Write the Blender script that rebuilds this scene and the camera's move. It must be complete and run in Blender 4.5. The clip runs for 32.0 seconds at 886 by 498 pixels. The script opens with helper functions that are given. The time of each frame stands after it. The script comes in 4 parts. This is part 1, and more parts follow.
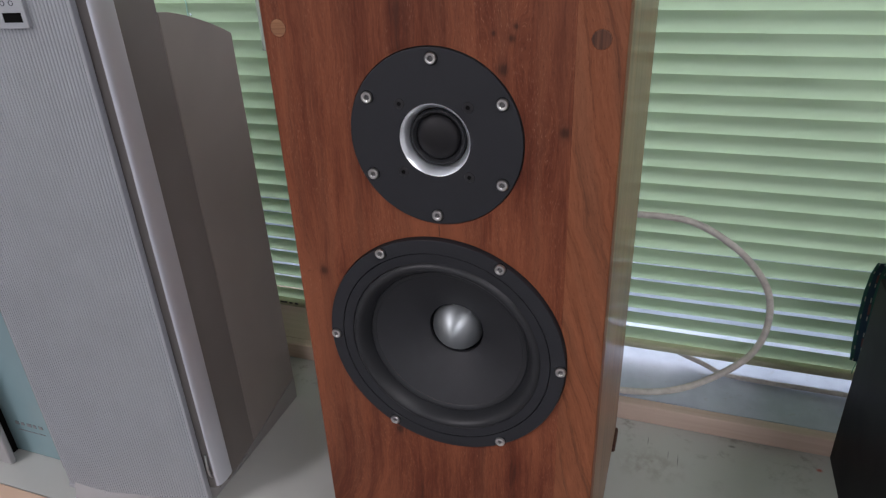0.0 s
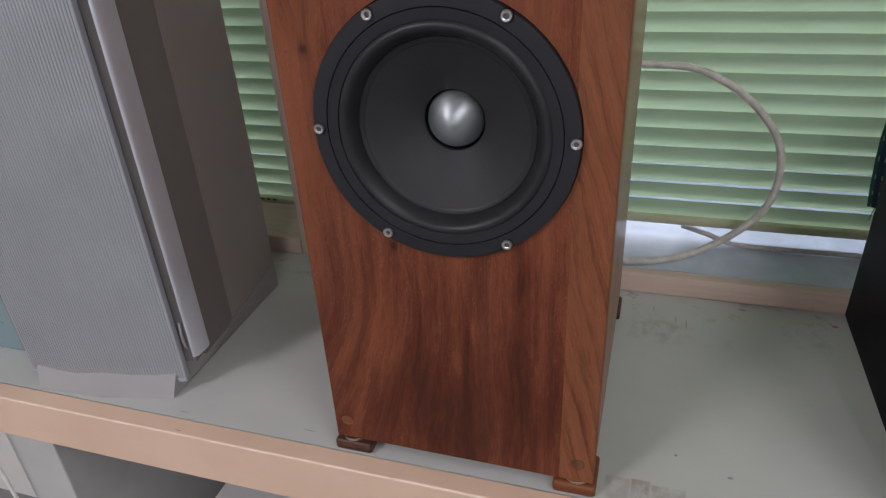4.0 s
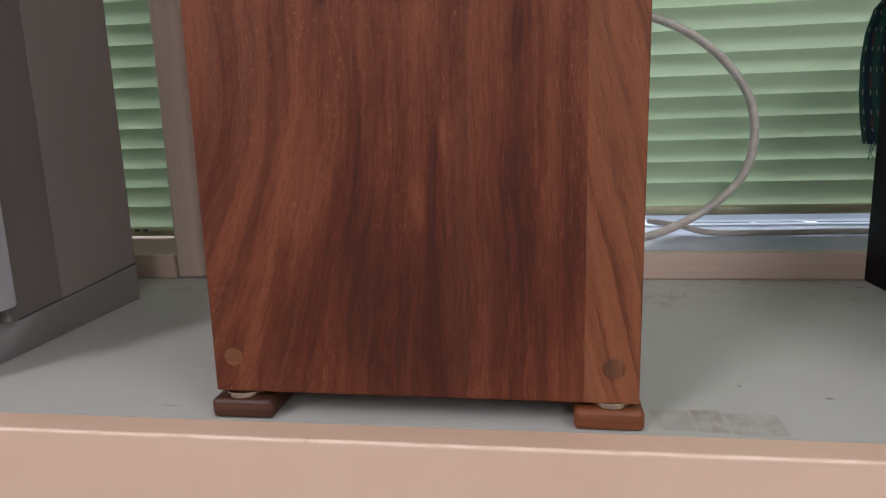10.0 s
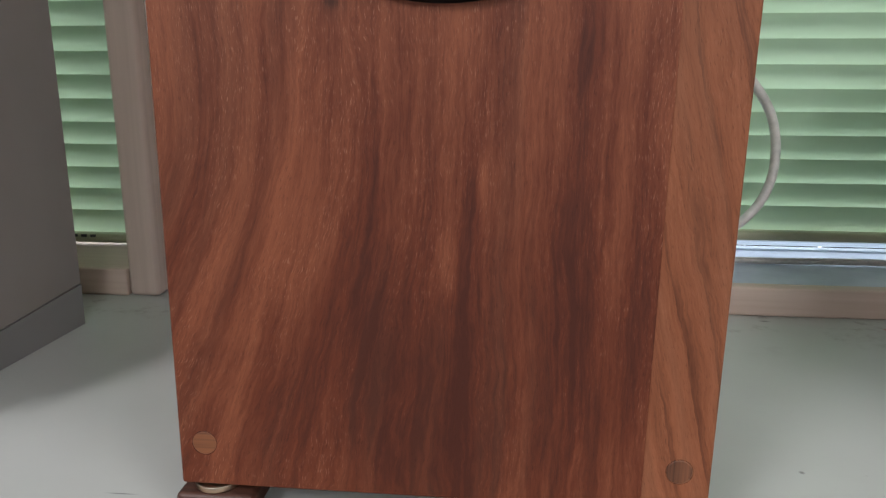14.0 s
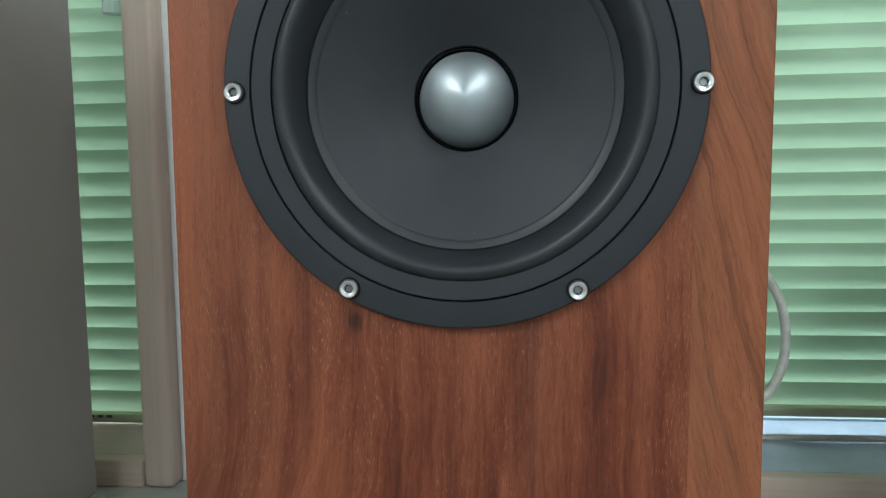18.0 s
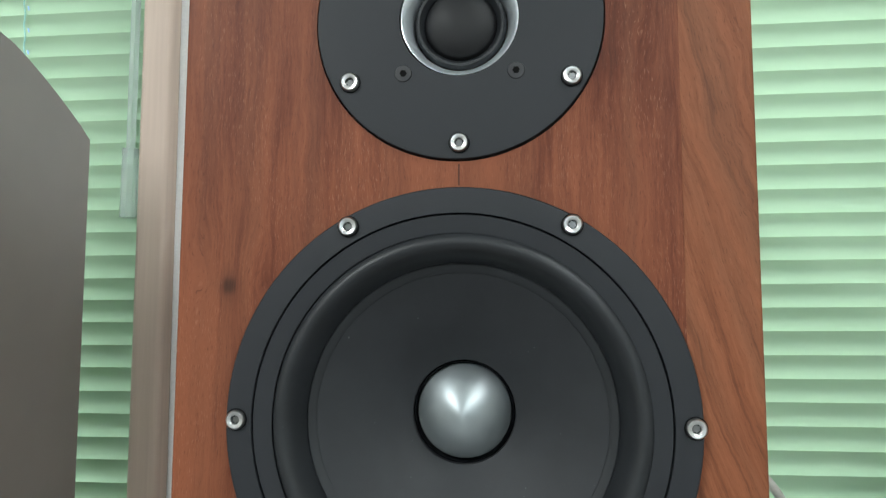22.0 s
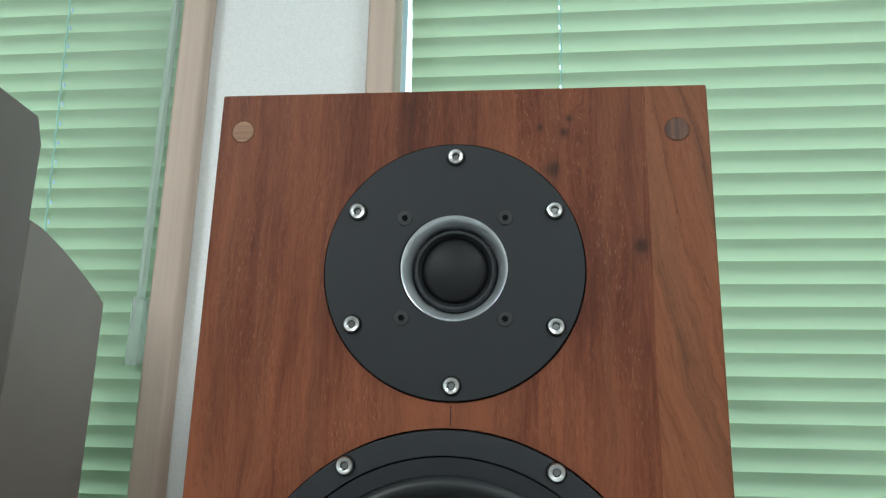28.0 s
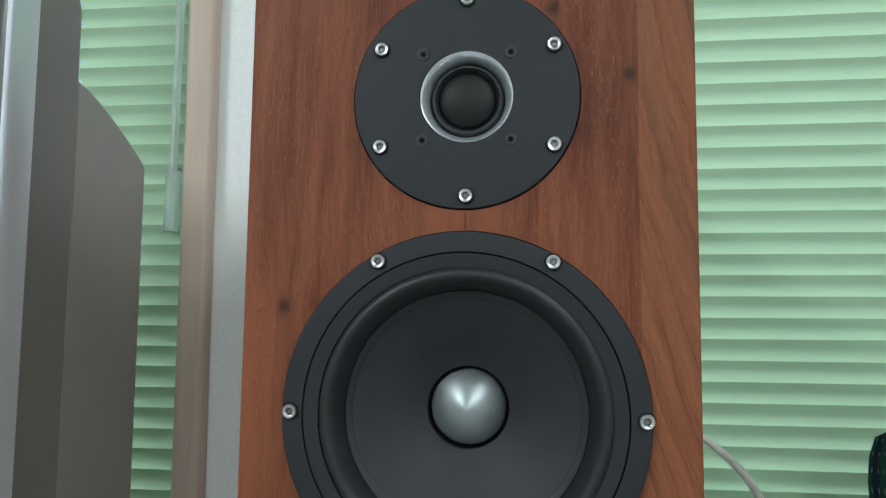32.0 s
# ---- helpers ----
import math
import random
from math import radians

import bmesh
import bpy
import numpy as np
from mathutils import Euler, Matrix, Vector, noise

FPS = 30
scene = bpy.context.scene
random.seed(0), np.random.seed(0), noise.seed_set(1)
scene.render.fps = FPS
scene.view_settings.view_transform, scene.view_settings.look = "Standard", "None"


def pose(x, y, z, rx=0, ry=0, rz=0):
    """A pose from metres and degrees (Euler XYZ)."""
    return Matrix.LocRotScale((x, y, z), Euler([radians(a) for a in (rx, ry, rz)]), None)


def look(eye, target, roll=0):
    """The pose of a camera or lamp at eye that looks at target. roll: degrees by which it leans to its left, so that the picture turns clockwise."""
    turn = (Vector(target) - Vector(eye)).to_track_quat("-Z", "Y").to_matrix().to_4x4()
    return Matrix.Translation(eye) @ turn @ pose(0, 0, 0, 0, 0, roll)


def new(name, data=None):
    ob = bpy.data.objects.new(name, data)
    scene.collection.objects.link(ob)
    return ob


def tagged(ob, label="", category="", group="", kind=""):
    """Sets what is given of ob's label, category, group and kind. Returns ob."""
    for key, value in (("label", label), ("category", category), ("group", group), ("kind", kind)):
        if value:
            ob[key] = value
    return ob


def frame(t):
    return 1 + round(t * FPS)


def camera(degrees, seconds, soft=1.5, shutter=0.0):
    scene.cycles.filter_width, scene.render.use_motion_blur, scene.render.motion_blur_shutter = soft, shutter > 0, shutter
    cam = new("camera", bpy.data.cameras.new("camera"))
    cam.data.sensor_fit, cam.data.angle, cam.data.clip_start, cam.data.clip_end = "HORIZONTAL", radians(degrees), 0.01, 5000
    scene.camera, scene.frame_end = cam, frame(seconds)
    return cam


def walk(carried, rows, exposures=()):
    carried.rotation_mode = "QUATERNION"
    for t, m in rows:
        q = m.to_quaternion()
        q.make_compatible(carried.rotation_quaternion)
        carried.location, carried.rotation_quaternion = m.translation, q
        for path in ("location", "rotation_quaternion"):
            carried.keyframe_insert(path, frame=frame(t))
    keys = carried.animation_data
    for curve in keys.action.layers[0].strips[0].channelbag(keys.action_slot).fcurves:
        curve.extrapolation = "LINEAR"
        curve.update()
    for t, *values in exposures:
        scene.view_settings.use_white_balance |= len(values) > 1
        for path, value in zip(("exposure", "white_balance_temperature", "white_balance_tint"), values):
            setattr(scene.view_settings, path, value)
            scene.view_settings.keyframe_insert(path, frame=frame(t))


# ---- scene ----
cam = camera(66.3, 32.0, soft=1.3)
PATH = [
    (0, (0.147, -0.38, 1.344), (-0.48, 1.286, 0.432), -2.9),
    (0.5, (0.152, -0.391, 1.336), (-0.488, 1.275, 0.433), -3.0),
    (1, (0.149, -0.406, 1.316), (-0.492, 1.263, 0.42), -2.8),
    (1.5, (0.143, -0.42, 1.306), (-0.485, 1.255, 0.411), -2.3),
    (2, (0.144, -0.421, 1.285), (-0.48, 1.258, 0.397), -1.9),
    (2.5, (0.142, -0.41, 1.265), (-0.466, 1.268, 0.362), -2.2),
    (4.5, (0.13, -0.395, 1.19), (-0.422, 1.25, 0.195), -4.0),
    (5, (0.134, -0.396, 1.175), (-0.417, 1.245, 0.173), -4.5),
    (5.5, (0.137, -0.38, 1.126), (-0.432, 1.256, 0.125), -4.7),
    (6, (0.13, -0.349, 1.079), (-0.447, 1.292, 0.092), -4.4),
    (6.5, (0.128, -0.333, 1.035), (-0.463, 1.337, 0.108), -4.0),
    (7, (0.123, -0.332, 0.975), (-0.476, 1.45, 0.293), -3.6),
    (7.5, (0.139, -0.366, 0.949), (-0.472, 1.479, 0.478), -2.7),
    (8, (0.13, -0.354, 0.947), (-0.472, 1.514, 0.559), -2.8),
    (8.5, (0.112, -0.336, 0.921), (-0.42, 1.547, 0.505), -2.8),
    (9, (0.102, -0.337, 0.919), (-0.379, 1.562, 0.516), -2.5),
    (9.5, (0.086, -0.334, 0.915), (-0.26, 1.595, 0.516), -1.4),
    (10, (0.064, -0.328, 0.91), (-0.229, 1.612, 0.52), -1.9),
    (10.5, (0.046, -0.321, 0.905), (-0.213, 1.614, 0.469), -2.1),
    (11, (0.035, -0.299, 0.895), (-0.197, 1.628, 0.414), -1.7),
    (11.5, (0.028, -0.283, 0.895), (-0.171, 1.641, 0.386), -1.0),
    (12, (0.024, -0.273, 0.899), (-0.148, 1.653, 0.387), -0.6),
    (12.5, (0.022, -0.265, 0.906), (-0.135, 1.664, 0.402), -0.2),
    (13, (0.02, -0.26, 0.913), (-0.143, 1.672, 0.423), 0.0),
    (13.5, (0.023, -0.259, 0.922), (-0.144, 1.678, 0.454), 0.2),
    (15.5, (0.021, -0.253, 0.968), (-0.138, 1.707, 0.605), 0.8),
    (16, (0.018, -0.262, 0.98), (-0.129, 1.703, 0.64), 0.1),
    (16.5, (0.017, -0.261, 0.989), (-0.139, 1.709, 0.678), -0.5),
    (17, (0.016, -0.259, 0.996), (-0.155, 1.716, 0.73), -0.6),
    (17.5, (0.014, -0.257, 1.007), (-0.168, 1.721, 0.777), -0.8),
    (18, (0.019, -0.255, 1.017), (-0.177, 1.728, 0.848), -0.8),
    (18.5, (0.019, -0.255, 1.028), (-0.166, 1.733, 0.903), -0.7),
    (19, (0.021, -0.252, 1.038), (-0.175, 1.736, 0.941), -0.8),
    (19.5, (0.02, -0.253, 1.043), (-0.162, 1.739, 1.009), -0.8),
    (20, (0.022, -0.252, 1.052), (-0.169, 1.739, 1.05), -0.8),
    (20.5, (0.019, -0.253, 1.061), (-0.174, 1.737, 1.113), -0.7),
    (21, (0.023, -0.255, 1.076), (-0.168, 1.734, 1.158), -0.6),
    (21.5, (0.024, -0.256, 1.085), (-0.186, 1.729, 1.212), -0.3),
    (22, (0.022, -0.26, 1.097), (-0.179, 1.722, 1.274), -0.2),
    (22.5, (0.021, -0.263, 1.107), (-0.182, 1.715, 1.326), 0.0),
    (23, (0.025, -0.269, 1.125), (-0.177, 1.708, 1.349), 0.2),
    (23.5, (0.024, -0.272, 1.134), (-0.162, 1.7, 1.414), 0.5),
    (24, (0.026, -0.276, 1.148), (-0.159, 1.688, 1.477), 0.3),
    (24.5, (0.028, -0.28, 1.154), (-0.167, 1.67, 1.554), 0.2),
    (25, (0.027, -0.286, 1.161), (-0.165, 1.655, 1.605), 0.3),
    (25.5, (0.026, -0.291, 1.166), (-0.153, 1.639, 1.658), 0.4),
    (27.5, (0.027, -0.289, 1.161), (-0.175, 1.64, 1.647), 0.8),
    (28, (0.028, -0.289, 1.153), (-0.176, 1.649, 1.606), 1.0),
    (28.5, (0.027, -0.296, 1.147), (-0.173, 1.65, 1.565), 0.9),
    (29, (0.025, -0.305, 1.141), (-0.182, 1.648, 1.519), 0.8),
    (29.5, (0.026, -0.313, 1.131), (-0.187, 1.647, 1.468), 0.8),
    (30, (0.029, -0.32, 1.127), (-0.199, 1.648, 1.399), 0.6),
    (30.5, (0.031, -0.328, 1.12), (-0.2, 1.644, 1.36), 0.4),
    (31, (0.027, -0.332, 1.113), (-0.181, 1.645, 1.333), 0.3),
    (31.5, (0.025, -0.334, 1.108), (-0.189, 1.645, 1.295), 0.5),
    (32, (0.03, -0.333, 1.106), (-0.202, 1.646, 1.28), 0.3),
]
EXPOSURE = [(0.0, -0.29, 6520, 22), (2.0, -0.24, 6520, 20), (5.0, -0.36, 6640, 21), (9.0, -0.18, 6720, 23), (11.0, -0.14, 6760, 22), (13.0, 0.14, 6720, 20), (16.0, 0.28, 5960, 1), (18.0, 0.28, 5990, -1),
            (20.0, 0.44, 6190, 0), (22.0, 0.42, 6320, 2), (25.0, 0.14, 6320, -1), (28.0, 0.04, 6230, -1), (32.0, 0.02, 6120, -1)]
walk(cam, [(t, look(eye, target, roll)) for t, eye, target, roll in PATH], EXPOSURE)

# ---- light ----
world = bpy.data.worlds.new("sky")
scene.world = world
world.use_nodes = True
wn = world.node_tree.nodes
sky = wn.new("ShaderNodeTexSky")
sky.sky_type, sky.sun_disc = "NISHITA", False
sky.sun_elevation, sky.sun_rotation = radians(50), radians(15)
world.node_tree.links.new(sky.outputs[0], wn["Background"].inputs[0])
wn["Background"].inputs[1].default_value = 0.15

sun_data = bpy.data.lights.new("sun", "SUN")
sun_data.energy, sun_data.angle, sun_data.color = 3.8, radians(90), (0.84, 0.935, 1.0)
sun = new("sun", sun_data)
sun.matrix_world = look((1.0, 4.2, 5.4), (0.0, 0.4, 0.6))

CEILING = 2.6


def tube_light(x, y, length, width, watts):
    data = bpy.data.lights.new("tube_glow", "AREA")
    data.shape, data.size, data.size_y, data.energy = "RECTANGLE", length, width, watts
    data.color = (0.98, 0.985, 1.0)
    lamp = new("tube_glow", data)
    lamp.matrix_world = pose(x, y, CEILING - 0.10, 0, 0, 90)
    return lamp


LAMPS = ((1.20, -1.20, 0.60, 25), (-1.35, -2.05, 0.30, 66), (1.00, -3.40, 0.30, 52))
for lx, ly, wide, watts in LAMPS:
    tube_light(lx, ly, 1.2, wide, watts)

# daylight that comes in by the window in the opposite wall
day_data = bpy.data.lights.new("day_window", "AREA")
day_data.shape, day_data.size, day_data.size_y, day_data.energy = "RECTANGLE", 2.2, 1.3, 6
day_data.color = (0.86, 0.94, 1.0)
day = new("day_window", day_data)
day.matrix_world = look((0.9, -4.97, 1.55), (0.9, 0.0, 1.45))


# ---- materials ----
class Nodes:
    """A small builder of node materials."""

    def __init__(self, name):
        self.m = bpy.data.materials.new(name)
        self.m.use_nodes = True
        self.t = self.m.node_tree
        self.b = self.t.nodes["Principled BSDF"]
        self.out = self.t.nodes["Material Output"]

    def link(self, a, b):
        self.t.links.new(a, b)

    def put(self, socket, value):
        if isinstance(value, bpy.types.NodeSocket):
            self.link(value, socket)
        else:
            socket.default_value = value

    def coords(self, kind="Object"):
        return self.t.nodes.new("ShaderNodeTexCoord").outputs[kind]

    def random(self):
        return self.t.nodes.new("ShaderNodeObjectInfo").outputs["Random"]

    def math(self, op, a, b=0.0, c=0.0, clamp=False):
        n = self.t.nodes.new("ShaderNodeMath")
        n.operation, n.use_clamp = op, clamp
        self.put(n.inputs[0], a), self.put(n.inputs[1], b), self.put(n.inputs[2], c)
        return n.outputs[0]

    def split(self, v):
        n = self.t.nodes.new("ShaderNodeSeparateXYZ")
        self.link(v, n.inputs[0])
        return n.outputs[0], n.outputs[1], n.outputs[2]

    def join(self, x, y, z):
        n = self.t.nodes.new("ShaderNodeCombineXYZ")
        self.put(n.inputs[0], x), self.put(n.inputs[1], y), self.put(n.inputs[2], z)
        return n.outputs[0]

    def noise(self, v, scale, detail=2.0, rough=0.5, distortion=0.0):
        n = self.t.nodes.new("ShaderNodeTexNoise")
        self.link(v, n.inputs["Vector"])
        n.inputs["Scale"].default_value, n.inputs["Detail"].default_value = scale, detail
        n.inputs["Roughness"].default_value, n.inputs["Distortion"].default_value = rough, distortion
        return n.outputs["Fac"]

    def ramp(self, fac, *stops):
        n = self.t.nodes.new("ShaderNodeValToRGB")
        self.put(n.inputs[0], fac)
        e = n.color_ramp.elements
        while len(e) < len(stops):
            e.new(0.5)
        for k, (at, col) in enumerate(stops):
            e[k].position = at
            e[k].color = (*col, 1) if not isinstance(col, float) else (col, col, col, 1)
        return n.outputs[0]

    def mix(self, fac, a, b, blend="MIX"):
        n = self.t.nodes.new("ShaderNodeMix")
        n.data_type, n.blend_type = "RGBA", blend
        for socket, value in ((n.inputs[0], fac), (n.inputs[6], a), (n.inputs[7], b)):
            self.put(socket, (*value, 1) if isinstance(value, tuple) else value)
        return n.outputs[2]

    def ease(self, v, a, b):
        n = self.t.nodes.new("ShaderNodeMapRange")
        n.interpolation_type = "SMOOTHSTEP"
        self.put(n.inputs[0], v)
        n.inputs[1].default_value, n.inputs[2].default_value = a, b
        return n.outputs[0]

    def bump(self, height, strength, distance=0.001):
        n = self.t.nodes.new("ShaderNodeBump")
        n.inputs["Strength"].default_value, n.inputs["Distance"].default_value = strength, distance
        self.link(height, n.inputs["Height"])
        self.link(n.outputs[0], self.b.inputs["Normal"])

    def done(self, color=None, rough=None, metal=None, coat=None, coat_rough=None, specular=None):
        for key, value in (("Base Color", color), ("Roughness", rough), ("Metallic", metal), ("Coat Weight", coat),
                           ("Coat Roughness", coat_rough), ("Specular IOR Level", specular)):
            if value is not None:
                self.put(self.b.inputs[key], (*value, 1) if isinstance(value, tuple) else value)
        return self.m


def spot(n, x, z, cx, cz, rx, rz):
    """1 at (cx, cz), falling to 0 on an ellipse."""
    a = n.math("DIVIDE", n.math("SUBTRACT", x, cx), rx)
    b = n.math("DIVIDE", n.math("SUBTRACT", z, cz), rz)
    d = n.math("SQRT", n.math("ADD", n.math("MULTIPLY", a, a), n.math("MULTIPLY", b, b)))
    return n.math("SUBTRACT", 1.0, n.ease(d, 0.15, 1.0))


def patch(n, x, y, x0, x1, y0, y1, soft=0.002):
    """1 inside a rectangle."""
    a = n.math("MULTIPLY", n.ease(x, x0 - soft, x0 + soft), n.math("SUBTRACT", 1.0, n.ease(x, x1 - soft, x1 + soft)))
    b = n.math("MULTIPLY", n.ease(y, y0 - soft, y0 + soft), n.math("SUBTRACT", 1.0, n.ease(y, y1 - soft, y1 + soft)))
    return n.math("MULTIPLY", a, b)


def walnut(name, dark, mid, light, shift=0.0, knots=(), bands=54.0, lean=0.58, rough=0.50, coat=0.0, figure=(), cracks=(), pale_pores=0.26, swing=0.014, contrast=1.0, slant=0.0, rings=()):
    n = Nodes(name)
    x, y, z = n.split(n.coords())
    s = n.ease(n.math("SUBTRACT", 0.185, z), 0.0, 0.20)
    s = n.math("MULTIPLY", s, n.math("MULTIPLY_ADD", n.ease(n.math("SUBTRACT", 0.05, x), 0.0, 0.09), 0.85, 0.15))
    u = n.math("ADD", n.math("DIVIDE", n.math("SUBTRACT", x, 0.03), n.math("MULTIPLY_ADD", s, lean, 1.0)), 0.03 + shift)
    u = n.math("MULTIPLY_ADD", y, 0.9, u)
    if slant:
        u = n.math("MULTIPLY_ADD", z, slant, u)
    sway = n.noise(n.join(n.math("MULTIPLY", u, 11.0), shift * 7, n.math("MULTIPLY", z, 5.0)), 1.0, 2, 0.45)
    u = n.math("MULTIPLY_ADD", n.math("SUBTRACT", sway, 0.5), swing, u)
    wobble = n.noise(n.join(n.math("MULTIPLY", u, 60.0), shift, n.math("MULTIPLY", z, 22.0)), 1.0, 2, 0.5)
    u = n.math("MULTIPLY_ADD", n.math("SUBTRACT", wobble, 0.5), 0.0060, u)
    ripple = n.noise(n.join(n.math("MULTIPLY", x, 150.0), shift, n.math("MULTIPLY", z, 85.0)), 1.0, 3, 0.6)
    u = n.math("MULTIPLY_ADD", n.math("SUBTRACT", ripple, 0.5), 0.0026, u)
    for cx, cz, r in knots:
        k = spot(n, x, z, cx, cz, r * 3.0, r * 7.0)
        u = n.math("MULTIPLY_ADD", n.math("MULTIPLY", k, n.math("SUBTRACT", x, cx)), 0.7, u)
    broad = n.noise(n.join(n.math("MULTIPLY", u, bands), 0.0, n.math("MULTIPLY", z, 5.0)), 1.0, 2.0, 0.45, 0.3)
    streak = n.noise(n.join(n.math("MULTIPLY", u, bands * 3.4), 4.0, n.math("MULTIPLY", z, 11.0)), 1.0, 2, 0.5, 0.3)
    fine = n.noise(n.join(n.math("MULTIPLY", u, 420.0), 0.0, n.math("MULTIPLY", z, 11.0)), 1.0, 3, 0.65)
    blotch = n.noise(n.join(n.math("MULTIPLY", x, 16.0), y, n.math("MULTIPLY", z, 8.0)), 1.0, 3, 0.6)
    hue = n.noise(n.join(n.math("MULTIPLY", u, bands * 1.3), 9.0, n.math("MULTIPLY", z, 2.3)), 1.0, 2, 0.5)
    tone = n.math("MULTIPLY_ADD", n.math("SUBTRACT", broad, 0.5), 0.66 * contrast, 0.5)
    tone = n.math("MULTIPLY_ADD", n.math("SUBTRACT", fine, 0.5), 0.22, tone)
    thread = n.noise(n.join(n.math("MULTIPLY", u, 760.0), 3.0, n.math("MULTIPLY", z, 62.0)), 1.0, 2, 0.6)
    tone = n.math("MULTIPLY_ADD", n.math("SUBTRACT", thread, 0.5), 0.30, tone)
    tone = n.math("MULTIPLY_ADD", n.math("SUBTRACT", streak, 0.5), 0.30 * contrast, tone)
    tone = n.math("MULTIPLY_ADD", n.math("SUBTRACT", blotch, 0.5), 0.20, tone)
    for cx, cz, rx, rz, k in figure:
        tone = n.math("MULTIPLY_ADD", spot(n, x, z, cx, cz, rx, rz), k, tone)
    for freq, width, k in rings:
        # thin dark growth lines
        line = n.math("FRACT", n.math("MULTIPLY_ADD", u, freq, n.math("MULTIPLY", broad, 1.4)))
        tone = n.math("MULTIPLY_ADD", n.math("SUBTRACT", 1.0, n.ease(line, 0.0, width)), n.math("MULTIPLY", blotch, -k), tone)
    col = n.ramp(tone, (0.28, dark), (0.43, mid), (0.56, tuple(0.5 * (a + c) for a, c in zip(mid, light))), (0.72, light))
    col = n.mix(n.math("MULTIPLY", n.ease(hue, 0.46, 0.66), 0.26), col, (light[0] * 0.52, light[1] * 0.70, light[2] * 0.85))
    col = n.mix(n.math("MULTIPLY", n.ease(n.math("SUBTRACT", 1.0, streak), 0.60, 0.74), 0.22 * contrast), col, dark)
    # open pores: short dashes along the grain, filled pale or dark
    zone = n.ease(n.noise(n.join(n.math("MULTIPLY", u, 42.0), 2.0, n.math("MULTIPLY", z, 12.0)), 1.0, 3, 0.6), 0.40, 0.62)
    pore = n.noise(n.join(n.math("MULTIPLY", u, 3300.0), n.math("MULTIPLY", y, 60.0), n.math("MULTIPLY", z, 270.0)), 1.0, 1.5, 0.5)
    dash = n.math("MULTIPLY", n.ease(pore, 0.59, 0.70), n.math("MULTIPLY_ADD", zone, 0.85, 0.15))
    col = n.mix(n.math("MULTIPLY", n.math("MULTIPLY", dash, n.ease(tone, 0.30, 0.50)), pale_pores), col, (0.44, 0.23, 0.15))
    col = n.mix(n.math("MULTIPLY", n.ease(n.math("SUBTRACT", 1.0, pore), 0.58, 0.72), 0.36), col, tuple(c * 0.45 for c in dark))
    for cx, cz, r in knots:
        jag = n.math("MULTIPLY", n.math("SUBTRACT", fine, 0.5), r * 1.6)
        halo = n.math("MULTIPLY", spot(n, n.math("ADD", x, jag), z, cx, cz, r * 1.3, r * 1.9), n.math("MULTIPLY_ADD", blotch, 0.6, 0.1))
        col = n.mix(n.math("MULTIPLY", halo, 0.7), col, (0.030, 0.013, 0.009))
        core = spot(n, n.math("ADD", x, jag), z, cx, cz, r * 0.75, r * 0.9)
        col = n.mix(n.math("MULTIPLY", core, 0.6), col, (0.010, 0.006, 0.005))
    for cx, z0, z1 in cracks:
        col = n.mix(n.math("MULTIPLY", patch(n, x, z, cx - 0.00025, cx + 0.00025, z0, z1, 0.0003), 0.95), col, (0.015, 0.008, 0.006))
    n.bump(n.math("MULTIPLY_ADD", pore, 0.8, fine), 0.14, 0.0004)
    gloss = n.math("MULTIPLY_ADD", fine, 0.16, rough - 0.06)
    return n.done(col, gloss, coat=coat, coat_rough=0.16, specular=0.20)


KNOTS = ((-0.041, 0.217, 0.006), (-0.091, 0.356, 0.006), (0.081, 0.472, 0.0055), (0.0385, 0.527, 0.0028), (0.0490, 0.5245, 0.0036), (0.0515, 0.531, 0.0028), (0.044, 0.507, 0.0060))
RED = ((0.056, 0.0150, 0.0084), (0.102, 0.0255, 0.0116), (0.216, 0.0695, 0.0325))
FIGURE = ((0.025, 0.075, 0.065, 0.110, -0.08), (0.060, 0.110, 0.035, 0.150, -0.08), (-0.085, 0.140, 0.050, 0.090, 0.03), (0.0, 0.390, 0.150, 0.070, 0.10), (-0.02, 0.06, 0.150, 0.12, -0.07),
          (-0.090, 0.290, 0.040, 0.160, 0.10), (0.060, 0.260, 0.040, 0.070, 0.05), (0.070, 0.420, 0.030, 0.160, -0.06), (-0.080, 0.470, 0.040, 0.110, 0.03), (0.030, 0.540, 0.020, 0.030, -0.05),
          (-0.020, 0.527, 0.004, 0.035, -0.12), (0.0, 0.330, 0.200, 0.140, 0.06), (0.045, 0.100, 0.050, 0.090, -0.06), (0.030, 0.230, 0.080, 0.070, 0.05), (0.052, 0.196, 0.004, 0.022, -0.10), (-0.030, 0.070, 0.060, 0.070, -0.04), (0.012, 0.135, 0.006, 0.026, -0.05), (0.003, 0.118, 0.0045, 0.022, 0.12), (0.016, 0.150, 0.003, 0.020, 0.12))
WOOD_FRONT = walnut("walnut_front", *RED, knots=KNOTS, figure=FIGURE, bands=50.0, lean=0.62, pale_pores=0.30, cracks=((0.0005, 0.395, 0.4035),))
WOOD_STAVE = walnut("walnut_stave", (0.082, 0.027, 0.0125), (0.180, 0.060, 0.0265), (0.290, 0.108, 0.051), shift=0.37, bands=60.0, lean=0.0, pale_pores=0.16, swing=0.040, contrast=0.55, slant=0.26, rings=((85.0, 0.60, 0.17),))
